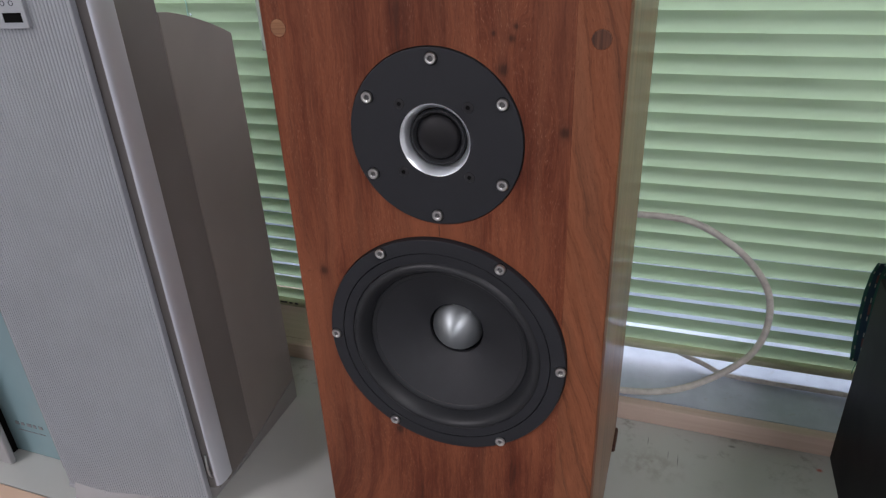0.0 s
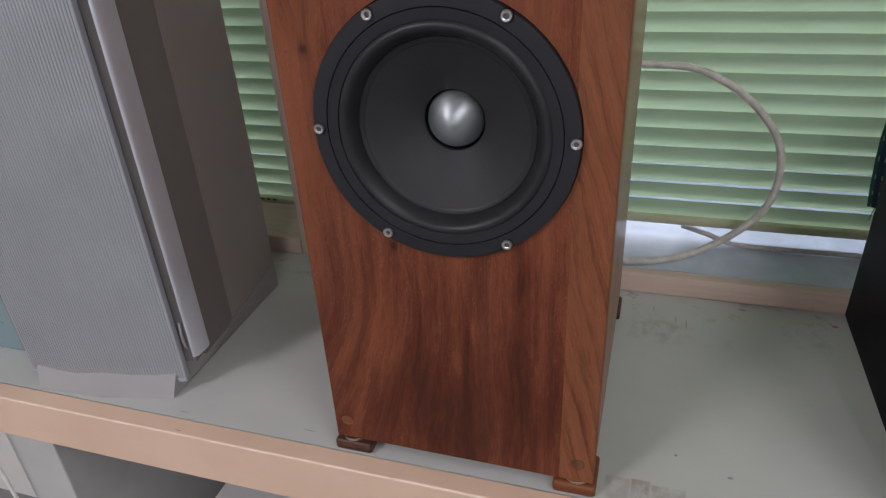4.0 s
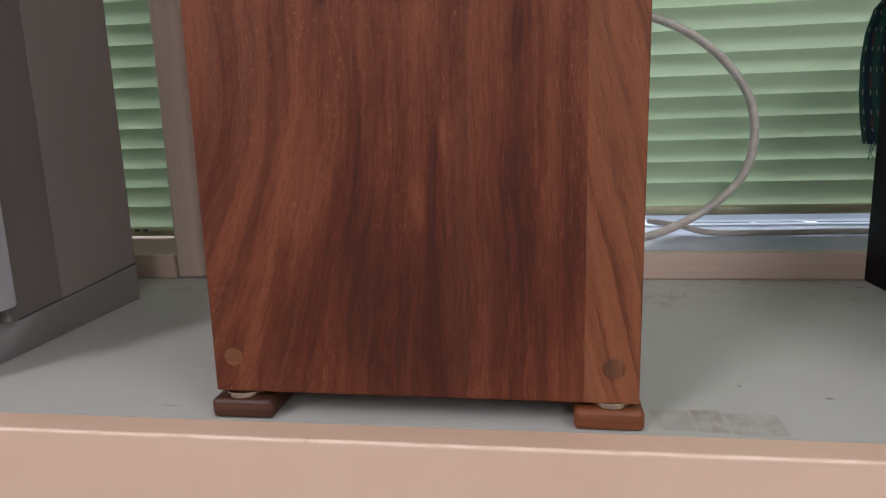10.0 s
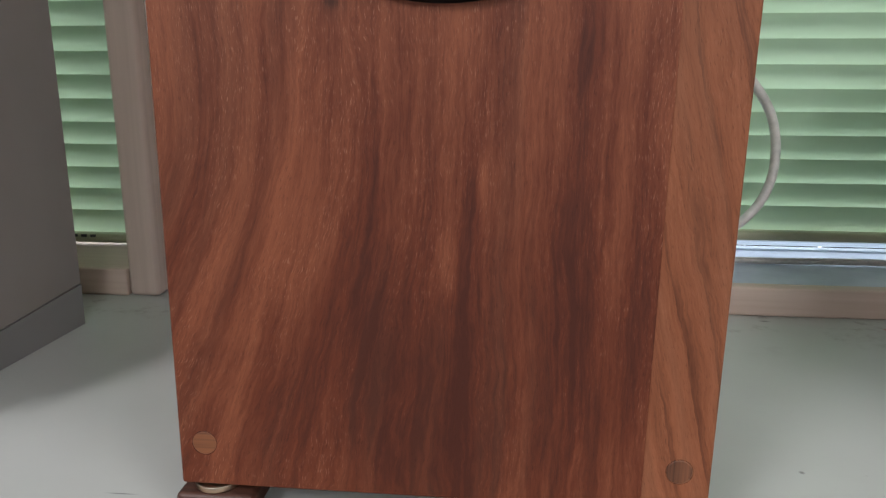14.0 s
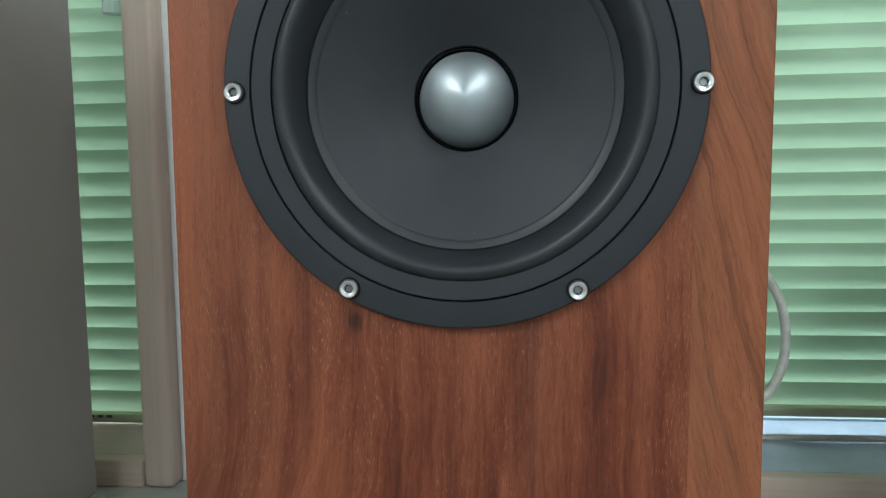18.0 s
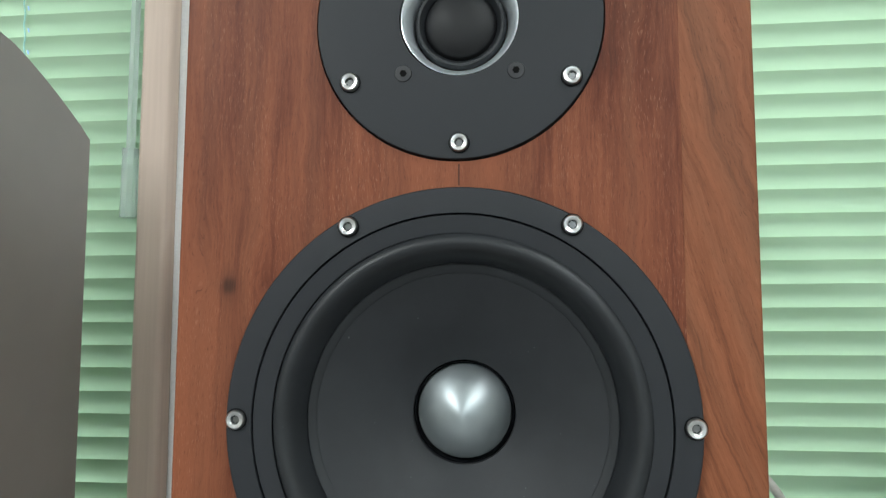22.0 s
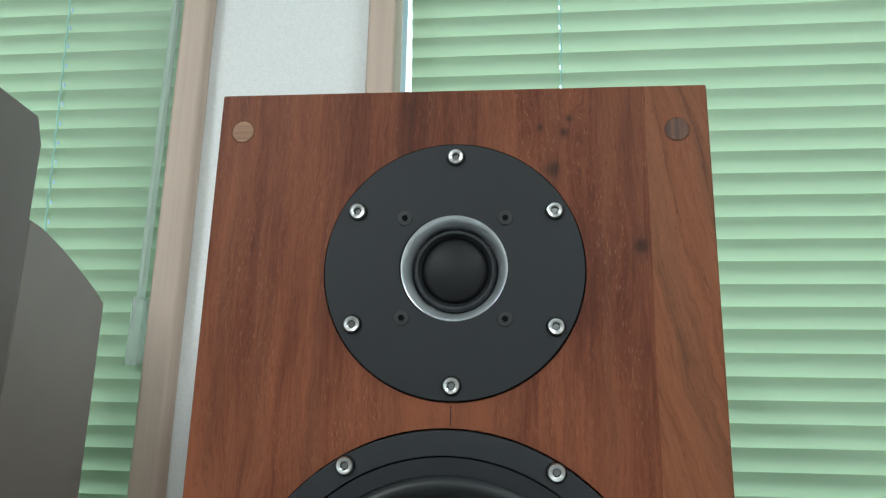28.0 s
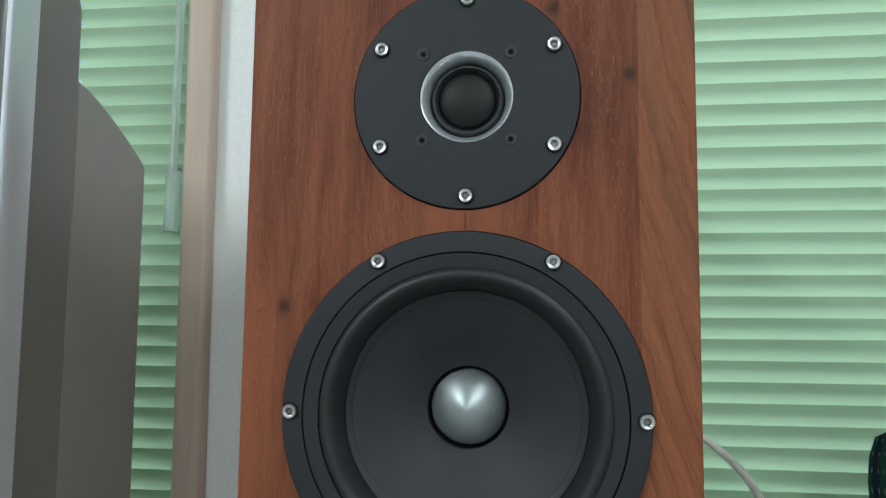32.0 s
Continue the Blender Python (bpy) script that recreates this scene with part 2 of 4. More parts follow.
WOOD_SIDE = walnut("walnut_side", (0.12, 0.048, 0.022), (0.23, 0.098, 0.045), (0.33, 0.155, 0.075), shift=0.81, bands=40.0, lean=0.0, rough=0.36, coat=0.2, pale_pores=0.1)


def dusty(material, scale, amount):
    """Scattered pale dust specks over a dark material."""
    t = material.node_tree
    bsdf = t.nodes["Principled BSDF"]
    before = bsdf.inputs["Base Color"].links[0].from_socket
    co, ns, rp, mx = (t.nodes.new("ShaderNodeTexCoord"), t.nodes.new("ShaderNodeTexNoise"), t.nodes.new("ShaderNodeMapRange"), t.nodes.new("ShaderNodeMix"))
    mx.data_type = "RGBA"
    ns.inputs["Scale"].default_value, ns.inputs["Detail"].default_value = scale, 1.0
    rp.inputs[1].default_value, rp.inputs[2].default_value, rp.inputs[4].default_value = 0.80, 0.84, amount
    t.links.new(co.outputs["Object"], ns.inputs["Vector"])
    t.links.new(ns.outputs["Fac"], rp.inputs[0])
    t.links.new(rp.outputs[0], mx.inputs[0])
    t.links.new(before, mx.inputs[6])
    mx.inputs[7].default_value = (0.30, 0.30, 0.29, 1)
    t.links.new(mx.outputs[2], bsdf.inputs["Base Color"])


def solid_wood(name, dark, light, along="x", scale=1.0, rough=0.45):
    n = Nodes(name)
    x, y, z = n.split(n.coords())
    a, b, c = {"x": (x, y, z), "z": (z, x, y), "y": (y, x, z)}[along]
    v = n.join(n.math("MULTIPLY", a, 12.0 * scale), n.math("MULTIPLY", b, 420.0 * scale), n.math("MULTIPLY", c, 420.0 * scale))
    g = n.noise(v, 1.0, 3, 0.6, 0.2)
    n.bump(g, 0.1, 0.0004)
    return n.done(n.ramp(g, (0.3, dark), (0.72, light)), rough, specular=0.35)


PLUG_TAN = solid_wood("plug_tan", (0.17, 0.075, 0.035), (0.36, 0.18, 0.09))
PLUG_DARK = solid_wood("plug_dark", (0.035, 0.015, 0.009), (0.15, 0.060, 0.03), "z")
PLUG_BROWN = solid_wood("plug_brown", (0.060, 0.024, 0.012), (0.19, 0.075, 0.036), "z")
PLUG_RED = solid_wood("plug_red", (0.10, 0.035, 0.015), (0.22, 0.085, 0.035))
FOOT_DARK = solid_wood("foot_dark", (0.030, 0.014, 0.010), (0.105, 0.042, 0.026), "x", 0.6)
FOOT_RED = solid_wood("foot_red", (0.10, 0.030, 0.012), (0.21, 0.070, 0.027), "x", 0.6)


def plain(name, color, rough=0.5, metal=0.0, vary=0.15, scale=40.0, bumpy=0.05, grain=600.0, coat=0.0):
    n = Nodes(name)
    v = n.coords()
    a = n.noise(v, scale, 3, 0.6)
    b = n.noise(v, grain, 2, 0.6)
    lo, hi = tuple(c * (1 - vary) for c in color), tuple(min(1, c * (1 + vary)) for c in color)
    n.bump(b, bumpy, 0.0005)
    return n.done(n.ramp(a, (0.3, lo), (0.7, hi)), n.math("MULTIPLY_ADD", a, 0.12, rough - 0.06), metal, coat)


PLATE = plain("black_anodised", (0.0163, 0.0178, 0.0212), 0.55, 0.0, 0.08, 30, 0.06, 2500)
PLATE.node_tree.nodes["Principled BSDF"].inputs["Specular IOR Level"].default_value = 0.32
RUBBER = plain("black_rubber", (0.0165, 0.0182, 0.0205), 0.44, 0.0, 0.15, 60, 0.04, 900)
CONE = plain("black_cone", (0.0205, 0.0220, 0.0248), 0.58, 0.0, 0.12, 90, 0.10, 1800)
CONE.node_tree.nodes["Principled BSDF"].inputs["Specular IOR Level"].default_value = 0.34
DOME = plain("black_silk", (0.008, 0.008, 0.009), 0.5, 0.0, 0.15, 120, 0.15, 4000)
DOME.node_tree.nodes["Principled BSDF"].inputs["Specular IOR Level"].default_value = 0.28
RUBBER.node_tree.nodes["Principled BSDF"].inputs["Specular IOR Level"].default_value = 0.36
dusty(CONE, 520.0, 0.25)
dusty(RUBBER, 700.0, 0.12)
GAP = plain("dark_gap", (0.004, 0.004, 0.004), 0.85, 0.0, 0.1)
GAP.node_tree.nodes["Principled BSDF"].inputs["Specular IOR Level"].default_value = 0.08
ALU = plain("bare_aluminium", (0.90, 0.95, 1.0), 0.34, 0.9, 0.02, 60, 0.0, 3000)
PLUG_METAL = plain("satin_metal", (0.40, 0.438, 0.45), 0.48, 1.0, 0.05, 90, 0.0, 2500)
bsdf = PLUG_METAL.node_tree.nodes["Principled BSDF"]
bsdf.inputs["Anisotropic"].default_value = 0.55
bsdf.inputs["Anisotropic Rotation"].default_value = 0.25
lathe_marks = PLUG_METAL.node_tree.nodes.new("ShaderNodeTangent")
lathe_marks.direction_type, lathe_marks.axis = "RADIAL", "Y"
PLUG_METAL.node_tree.links.new(lathe_marks.outputs[0], bsdf.inputs["Tangent"])
DARK_STEEL = plain("socket_steel", (0.20, 0.20, 0.20), 0.35, 1.0, 0.2, 500, 0.05, 1500)
STEEL = plain("screw_steel", (0.60, 0.60, 0.59), 0.30, 1.0, 0.15, 300, 0.05, 1500)
BLACK_SCREW = plain("blackened_screw", (0.012, 0.012, 0.014), 0.45, 0.0, 0.1)
GLOSS_BLACK = plain("gloss_black", (0.004, 0.004, 0.005), 0.14, 0.0, 0.1)
BRASS = plain("pale_brass", (0.42, 0.37, 0.29), 0.3, 1.0, 0.1)
SILVER = plain("silver_paint", (0.62, 0.66, 0.72), 0.32, 0.5, 0.04, 10, 0.03, 2500)
# taupe darkened: shade on the front body and recess is put into the colour
SHADED_TAUPE = plain("shaded_taupe_plastic", (0.160, 0.149, 0.142), 0.34, 0.0, 0.06, 12, 0.05, 2500)
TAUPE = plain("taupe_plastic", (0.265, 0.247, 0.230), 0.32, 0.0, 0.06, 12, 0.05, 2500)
PLINTH = plain("grey_plastic", (0.31, 0.31, 0.31), 0.45, 0.1, 0.05, 14, 0.04, 2500)
GRILLE = plain("silver_grille", (0.37, 0.395, 0.42), 0.45, 0.25, 0.04, 20, 0.04, 2500)
BLACK_VENEER = plain("black_vinyl", (0.0045, 0.0045, 0.006), 0.5, 0.0, 0.25, 25, 0.08, 900)
BLACK_VENEER.node_tree.nodes["Principled BSDF"].inputs["Specular IOR Level"].default_value = 0.08
WHITE_PLASTIC = plain("white_plastic", (0.74, 0.74, 0.72), 0.4, 0.0, 0.05)
FAINT_PRINT = plain("faint_print", (0.12, 0.13, 0.135), 0.6, 0.0, 0.1)
PARTITION = plain("partition_board", (0.44, 0.45, 0.43), 0.75, 0.0, 0.10, 9, 0.35, 160)
PRINT = plain("dark_print", (0.06, 0.06, 0.065), 0.6, 0.0, 0.1)
WALL_PAINT = plain("wall_paint", (0.66, 0.65, 0.62), 0.75, 0.0, 0.06, 6, 0.25, 220)
FLOOR = plain("floor_vinyl", (0.20, 0.20, 0.20), 0.5, 0.0, 0.15, 5, 0.1, 90)
CEILING_WHITE = plain("ceiling_board", (0.78, 0.78, 0.76), 0.85, 0.0, 0.05, 8, 0.2, 150)
JAMB = solid_wood("beige_jamb", (0.52, 0.41, 0.34), (0.61, 0.49, 0.41), "z", 0.35, 0.6)
JAMB_LONG = solid_wood("beige_strip", (0.53, 0.41, 0.33), (0.60, 0.48, 0.40), "x", 0.35, 0.55)
CABLE = plain("grey_cable", (0.50, 0.48, 0.44), 0.42, 0.0, 0.22, 75, 0.06, 500)
CARDBOARD = plain("grey_carton", (0.47, 0.46, 0.46), 0.6, 0.0, 0.05, 9, 0.08, 400)
STICKER = plain("silver_sticker", (0.27, 0.28, 0.30), 0.4, 0.0, 0.05)
PAPER = plain("off_white_paper", (0.42, 0.41, 0.38), 0.7, 0.0, 0.04)
TEAL = plain("teal_gloss", (0.19, 0.29, 0.31), 0.16, 0.0, 0.08, 8, 0.02, 400)
FRAME_METAL = plain("window_aluminium", (0.62, 0.69, 0.78), 0.42, 0.3, 0.06)
LEDGE = plain("ledge_concrete", (0.40, 0.45, 0.52), 0.8, 0.0, 0.2, 4, 0.3, 60)
LEAF = plain("shade_shrub_leaf", (0.045, 0.085, 0.040), 0.5, 0.0, 0.3, 6, 0.1, 200)
CONCRETE = plain("pale_paving", (0.60, 0.69, 0.80), 0.85, 0.0, 0.2, 1.5, 0.3, 40)


def lip_material():
    n = Nodes("beige_lip_paint")
    v = n.coords()
    x, y, z = n.split(v)
    a = n.noise(v, 7.0, 4, 0.6)
    streak = n.noise(n.join(n.math("MULTIPLY", x, 8.0), n.math("MULTIPLY", y, 260.0), n.math("MULTIPLY", z, 260.0)), 1.0, 3, 0.6)
    col = n.ramp(a, (0.3, (0.62, 0.44, 0.320)), (0.7, (0.69, 0.505, 0.378)))
    col = n.mix(n.math("MULTIPLY", n.ease(streak, 0.62, 0.8), 0.3), col, (0.45, 0.29, 0.21))
    chip = n.noise(n.join(n.math("MULTIPLY", x, 60.0), n.math("MULTIPLY", y, 170.0), n.math("MULTIPLY", z, 170.0)), 1.0, 2, 0.5)
    mark = n.math("MULTIPLY", n.ease(chip, 0.73, 0.78), n.ease(n.noise(v, 11.0, 2), 0.5, 0.62))
    col = n.mix(n.math("MULTIPLY", mark, 0.75), col, (0.16, 0.09, 0.06))
    edge = n.math("MULTIPLY", n.ease(z, 0.7478, 0.7494), n.math("SUBTRACT", 1.0, n.ease(y, -0.0228, -0.0212)))
    rub = n.noise(n.join(n.math("MULTIPLY", x, 34.0), n.math("MULTIPLY", y, 300.0), n.math("MULTIPLY", z, 300.0)), 1.0, 3, 0.65)
    col = n.mix(n.math("MULTIPLY", edge, n.math("MULTIPLY_ADD", n.ease(rub, 0.38, 0.60), 0.75, 0.20)), col, (0.76, 0.62, 0.50))
    n.bump(n.math("MULTIPLY_ADD", streak, 0.4, a), 0.22, 0.0008)
    return n.done(col, 0.52, specular=0.40)


def bench_material():
    n = Nodes("bench_laminate")
    v = n.coords()
    x, y, z = n.split(v)
    cloud = n.noise(v, 6.0, 4, 0.6)
    speck = n.noise(v, 170.0, 3, 0.7)
    col = n.ramp(cloud, (0.3, (0.424, 0.446, 0.420)), (0.7, (0.476, 0.496, 0.470)))
    dirt = n.ease(n.noise(v, 34.0, 4, 0.7), 0.55, 0.75)
    back = n.math("MULTIPLY", dirt, n.ease(y, 0.20, 0.32))
    col = n.mix(n.math("MULTIPLY", back, 0.65), col, (0.19, 0.175, 0.15))
    worn = n.noise(n.join(n.math("MULTIPLY", x, 90.0), n.math("MULTIPLY", y, 60.0), 0.0), 1.0, 3, 0.6)
    for x0, x1, y0, y1, k in ((0.120, 0.140, 0.002, 0.026, 0.45), (0.141, 0.156, 0.001, 0.027, 0.75), (0.157, 0.184, -0.001, 0.024, 0.60)):
        tape = n.math("MULTIPLY", patch(n, x, y, x0, x1, y0, y1, 0.0012), n.math("MULTIPLY", n.ease(worn, 0.25, 0.7), k))
        col = n.mix(tape, col, (0.26, 0.19, 0.165))
    smear = n.math("MULTIPLY", spot(n, x, y, 0.155, 0.245, 0.055, 0.035), n.ease(worn, 0.35, 0.7))
    col = n.mix(n.math("MULTIPLY", smear, 0.6), col, (0.27, 0.23, 0.21))
    col = n.mix(n.math("MULTIPLY", spot(n, x, y, 0.219, 0.047, 0.0035, 0.002), 0.8), col, (0.12, 0.115, 0.11))
    col = n.mix(n.math("MULTIPLY", spot(n, x, y, 0.176, 0.062, 0.002, 0.002), 0.8), col, (0.12, 0.11, 0.11))
    col = n.mix(n.math("MULTIPLY", spot(n, x, y, 0.337, 0.291, 0.005, 0.004), 0.85), col, (0.42, 0.06, 0.035))
    col = n.mix(n.math("MULTIPLY", spot(n, x, y, 0.245, 0.303, 0.006, 0.003), 0.7), col, (0.10, 0.10, 0.09))
    for sx, sy, w, h in ((0.185, 0.262, 0.0008, 0.014), (0.174, 0.268, 0.0007, 0.009), (-0.150, 0.012, 0.010, 0.0007), (0.150, 0.285, 0.0008, 0.010), (-0.285, 0.005, 0.008, 0.0007)):
        col = n.mix(n.math("MULTIPLY", spot(n, x, y, sx, sy, w, h), 0.8), col, (0.12, 0.12, 0.12))
    col = n.mix(n.math("MULTIPLY", n.ease(speck, 0.70, 0.76), 0.18), col, (0.25, 0.24, 0.22))
    n.bump(speck, 0.06, 0.0004)
    return n.done(col, n.math("MULTIPLY_ADD", cloud, 0.2, 0.32), specular=0.4)


LIP = lip_material()
BENCH = bench_material()


def sill_material():
    n = Nodes("sill_sheet")
    v = n.coords()
    a, b = n.noise(v, 22.0, 4, 0.65), n.noise(v, 8.0, 3, 0.6, 0.6)
    col = n.ramp(a, (0.3, (0.40, 0.45, 0.54)), (0.7, (0.52, 0.57, 0.66)))
    col = n.mix(n.math("MULTIPLY", n.ease(n.noise(v, 70.0, 3, 0.7), 0.6, 0.75), 0.4), col, (0.30, 0.27, 0.24))
    n.bump(b, 0.5, 0.004)
    return n.done(col, 0.30, specular=0.6)


SILL = sill_material()


def fabric_material():
    n = Nodes("woven_wallcover")
    x, y, z = n.split(n.coords())
    a = n.noise(n.join(n.math("MULTIPLY", x, 1500.0), y, n.math("MULTIPLY", z, 220.0)), 1.0, 2, 0.6)
    b = n.noise(n.join(n.math("MULTIPLY", x, 220.0), y, n.math("MULTIPLY", z, 1500.0)), 1.0, 2, 0.6)
    w = n.math("ADD", n.math("MULTIPLY", a, 0.5), n.math("MULTIPLY", b, 0.5))
    n.bump(w, 0.5, 0.0008)
    return n.done(n.ramp(w, (0.35, (0.78, 0.80, 0.80)), (0.65, (0.90, 0.92, 0.92))), 0.8)


FABRIC = fabric_material()


def slat_material():
    n = Nodes("green_slat")
    v = n.coords()
    rnd = n.random()
    a = n.noise(v, 9.0, 3, 0.6)
    tone = n.math("MULTIPLY_ADD", rnd, 0.25, n.math("MULTIPLY", a, 0.75))
    col = n.ramp(tone, (0.2, (0.30, 0.41, 0.295)), (0.8, (0.35, 0.46, 0.34)))
    n.done(col, 0.42)
    glow = n.t.nodes.new("ShaderNodeBsdfTranslucent")
    n.link(n.mix(0.85, col, (0.645, 0.80, 0.505)), glow.inputs[0])
    m = n.t.nodes.new("ShaderNodeMixShader")
    m.inputs[0].default_value = 0.265
    n.link(n.b.outputs[0], m.inputs[1]), n.link(glow.outputs[0], m.inputs[2]), n.link(m.outputs[0], n.out.inputs[0])
    return n.m


SLAT = slat_material()
RAIL = plain("green_rail", (0.42, 0.43, 0.29), 0.4, 0.0, 0.06)
CORD = plain("pale_cord", (0.40, 0.68, 0.63), 0.5, 0.0, 0.1, 300)


def glass(name, tint, rough=0.0, ior=1.45):
    n = Nodes(name)
    n.put(n.b.inputs["Transmission Weight"], 1.0), n.put(n.b.inputs["IOR"], ior)
    return n.done(tint, rough)


PANE = glass("window_glass", (0.95, 0.98, 0.97), 0.0, 1.02)
CLEAR = glass("clear_plastic", (0.90, 0.97, 0.95), 0.10, 1.40)
CLEAR.node_tree.nodes["Principled BSDF"].inputs["Transmission Weight"].default_value = 0.7


def cloth_material():
    n = Nodes("green_check_cloth")
    x, y, z = n.split(n.coords("UV"))
    def lines(c, freq, width):
        f = n.math("FRACT", n.math("MULTIPLY", c, freq))
        return n.math("SUBTRACT", 1.0, n.ease(n.math("ABSOLUTE", n.math("SUBTRACT", f, 0.5)), width * 0.6, width))
    col = n.mix(n.math("MULTIPLY", lines(x, 22.0, 0.30), 0.85), (0.040, 0.155, 0.130), (0.020, 0.050, 0.095))
    cross = n.math("MULTIPLY", lines(x, 52.0, 0.12), lines(y, 26.0, 0.16))
    col = n.mix(n.math("MULTIPLY", cross, 0.6), col, (0.66, 0.70, 0.62))
    rust = n.math("MULTIPLY", lines(x, 17.0, 0.08), lines(y, 13.0, 0.18))
    col = n.mix(n.math("MULTIPLY", rust, 0.35), col, (0.45, 0.13, 0.06))
    n.bump(n.noise(n.coords(), 900.0, 2), 0.4, 0.0008)
    return n.done(col, 0.85)


CLOTH = cloth_material()


# ---- mesh helpers ----
def part(name, bm, material, parent=None, label="", smooth=False):
    me = bpy.data.meshes.new(name)
    bmesh.ops.recalc_face_normals(bm, faces=bm.faces[:])
    shading = []
    if smooth:
        bm.normal_update()
        area = {f: f.calc_area() for f in bm.faces}
        for f in bm.faces:
            f.smooth = True
            for lp in f.loops:
                s = Vector((0, 0, 0))
                for g in lp.vert.link_faces:
                    if g.normal.dot(f.normal) > 0.70:
                        s += g.normal * area[g]
                shading.append(s.normalized() if s.length > 0 else f.normal.copy())
    bm.to_mesh(me)
    bm.free()
    if shading:
        me.normals_split_custom_set(shading)
    me.materials.append(material)
    ob = new(name, me)
    if parent is not None:
        ob.parent = parent
    if label:
        tagged(ob, label)
    return ob


def thing(name, at, label, category, group="", turn=0.0, kind=""):
    ob = new(name)
    ob.empty_display_size = 0.05
    ob.matrix_basis = pose(*at, 0, 0, turn)
    return tagged(ob, label, category, group, kind)


def box(bm, x0, x1, y0, y1, z0, z1, bevel=0.0, seg=2):
    r = bmesh.ops.create_cube(bm, size=1.0)
    bmesh.ops.transform(bm, verts=r["verts"], matrix=Matrix.Translation(((x0 + x1) / 2, (y0 + y1) / 2, (z0 + z1) / 2)) @ Matrix.Diagonal((x1 - x0, y1 - y0, z1 - z0, 1)))
    if bevel:
        edges = list({e for v in r["verts"] for e in v.link_edges})
        bmesh.ops.bevel(bm, geom=edges, offset=bevel, segments=seg, profile=0.5, affect="EDGES")
    return bm


def boxed(x0, x1, y0, y1, z0, z1, bevel=0.0, seg=2):
    return box(bmesh.new(), x0, x1, y0, y1, z0, z1, bevel, seg)


def lathe(profile, cx=0.0, cz=0.0, seg=64, bm=None, cy=0.0):
    """A profile of (radius, y) turned about an axis along y."""
    bm = bm or bmesh.new()
    rings = []
    for r, y in profile:
        if r < 1e-6:
            rings.append([bm.verts.new((cx, cy + y, cz))])
        else:
            rings.append([bm.verts.new((cx + r * math.cos(2 * math.pi * k / seg), cy + y, cz + r * math.sin(2 * math.pi * k / seg))) for k in range(seg)])
    for a, b in zip(rings, rings[1:]):
        for k in range(seg):
            j = (k + 1) % seg
            quad = [a[k % len(a)], a[j % len(a)], b[j % len(b)], b[k % len(b)]]
            quad = [v for i, v in enumerate(quad) if v not in quad[:i]]
            if len(quad) > 2:
                bm.faces.new(quad)
    return bm


def prism(points, z0, z1, bevel=0.0, seg=2, top=None):
    """A plan outline raised from z0 to z1 (top: the outline at z1)."""
    bm = bmesh.new()
    lo = [bm.verts.new((x, y, z0)) for x, y in points]
    hi = [bm.verts.new((x, y, z1)) for x, y in (top or points)]
    n = len(points)
    bm.faces.new(lo[::-1]), bm.faces.new(hi)
    for k in range(n):
        bm.faces.new((lo[k], lo[(k + 1) % n], hi[(k + 1) % n], hi[k]))
    if bevel:
        bmesh.ops.bevel(bm, geom=bm.edges[:], offset=bevel, segments=seg, profile=0.5, affect="EDGES")
    return bm


def tube(points, radius, sides=12, smooth_steps=8, caps=True):
    """A round tube along a smooth line through the points."""
    pts = [Vector(p) for p in points]
    line = []
    for i in range(len(pts) - 1):
        p0, p1, p2, p3 = pts[max(i - 1, 0)], pts[i], pts[i + 1], pts[min(i + 2, len(pts) - 1)]
        for k in range(smooth_steps):
            t = k / smooth_steps
            line.append(0.5 * (2 * p1 + (p2 - p0) * t + (2 * p0 - 5 * p1 + 4 * p2 - p3) * t * t + (3 * p1 - p0 - 3 * p2 + p3) * t ** 3))
    line.append(pts[-1])
    bm = bmesh.new()
    rings, up = [], Vector((0.13, 0.97, 0.21)).normalized()
    for i, p in enumerate(line):
        d = (line[min(i + 1, len(line) - 1)] - line[max(i - 1, 0)]).normalized()
        side = d.cross(up).normalized()
        up = side.cross(d).normalized()
        rings.append([bm.verts.new(p + radius * (math.cos(a) * side + math.sin(a) * up)) for a in (2 * math.pi * k / sides for k in range(sides))])
    for a, b in zip(rings, rings[1:]):
        for k in range(sides):
            bm.faces.new((a[k], a[(k + 1) % sides], b[(k + 1) % sides], b[k]))
    if caps:
        bm.faces.new(rings[0][::-1]), bm.faces.new(rings[-1])
    return bm


# ---- setting: room, bench, windows ----
Z = 0.75


def structure(name, bm, material, label="", smooth=False):
    return tagged(part(name, bm, material, smooth=smooth), label, kind="structure")


structure("floor", boxed(-3.0, 3.0, -5.0, 0.5, -0.1, 0.0), FLOOR, "grey vinyl floor of the room")
structure("ceiling", boxed(-3.0, 3.0, -5.0, 0.5, CEILING, CEILING + 0.1), CEILING_WHITE, "white boarded ceiling")
structure("wall_south", box(box(box(boxed(-3.0, -0.25, -5.1, -5.0, 0.0, CEILING), 2.05, 3.0, -5.1, -5.0, 0.0, CEILING), -0.25, 2.05, -5.1, -5.0, 0.0, 0.87), -0.25, 2.05, -5.1, -5.0, 2.23, CEILING), WALL_PAINT, "pale painted wall with a window opening")
structure("wall_west", boxed(-3.1, -3.0, -5.0, 0.5, 0.0, CEILING), WALL_PAINT, "pale painted side wall")
structure("wall_east", boxed(3.0, 3.1, -5.0, 0.5, 0.0, CEILING), WALL_PAINT, "pale painted side wall")
structure("wall_north_lower", boxed(-3.0, 3.0, 0.34, 0.5, 0.0, 0.762), WALL_PAINT, "pale painted wall below the windows")
structure("wall_north_upper", boxed(-3.0, 3.0, 0.36, 0.5, 1.95, CEILING), WALL_PAINT, "pale painted wall above the windows")
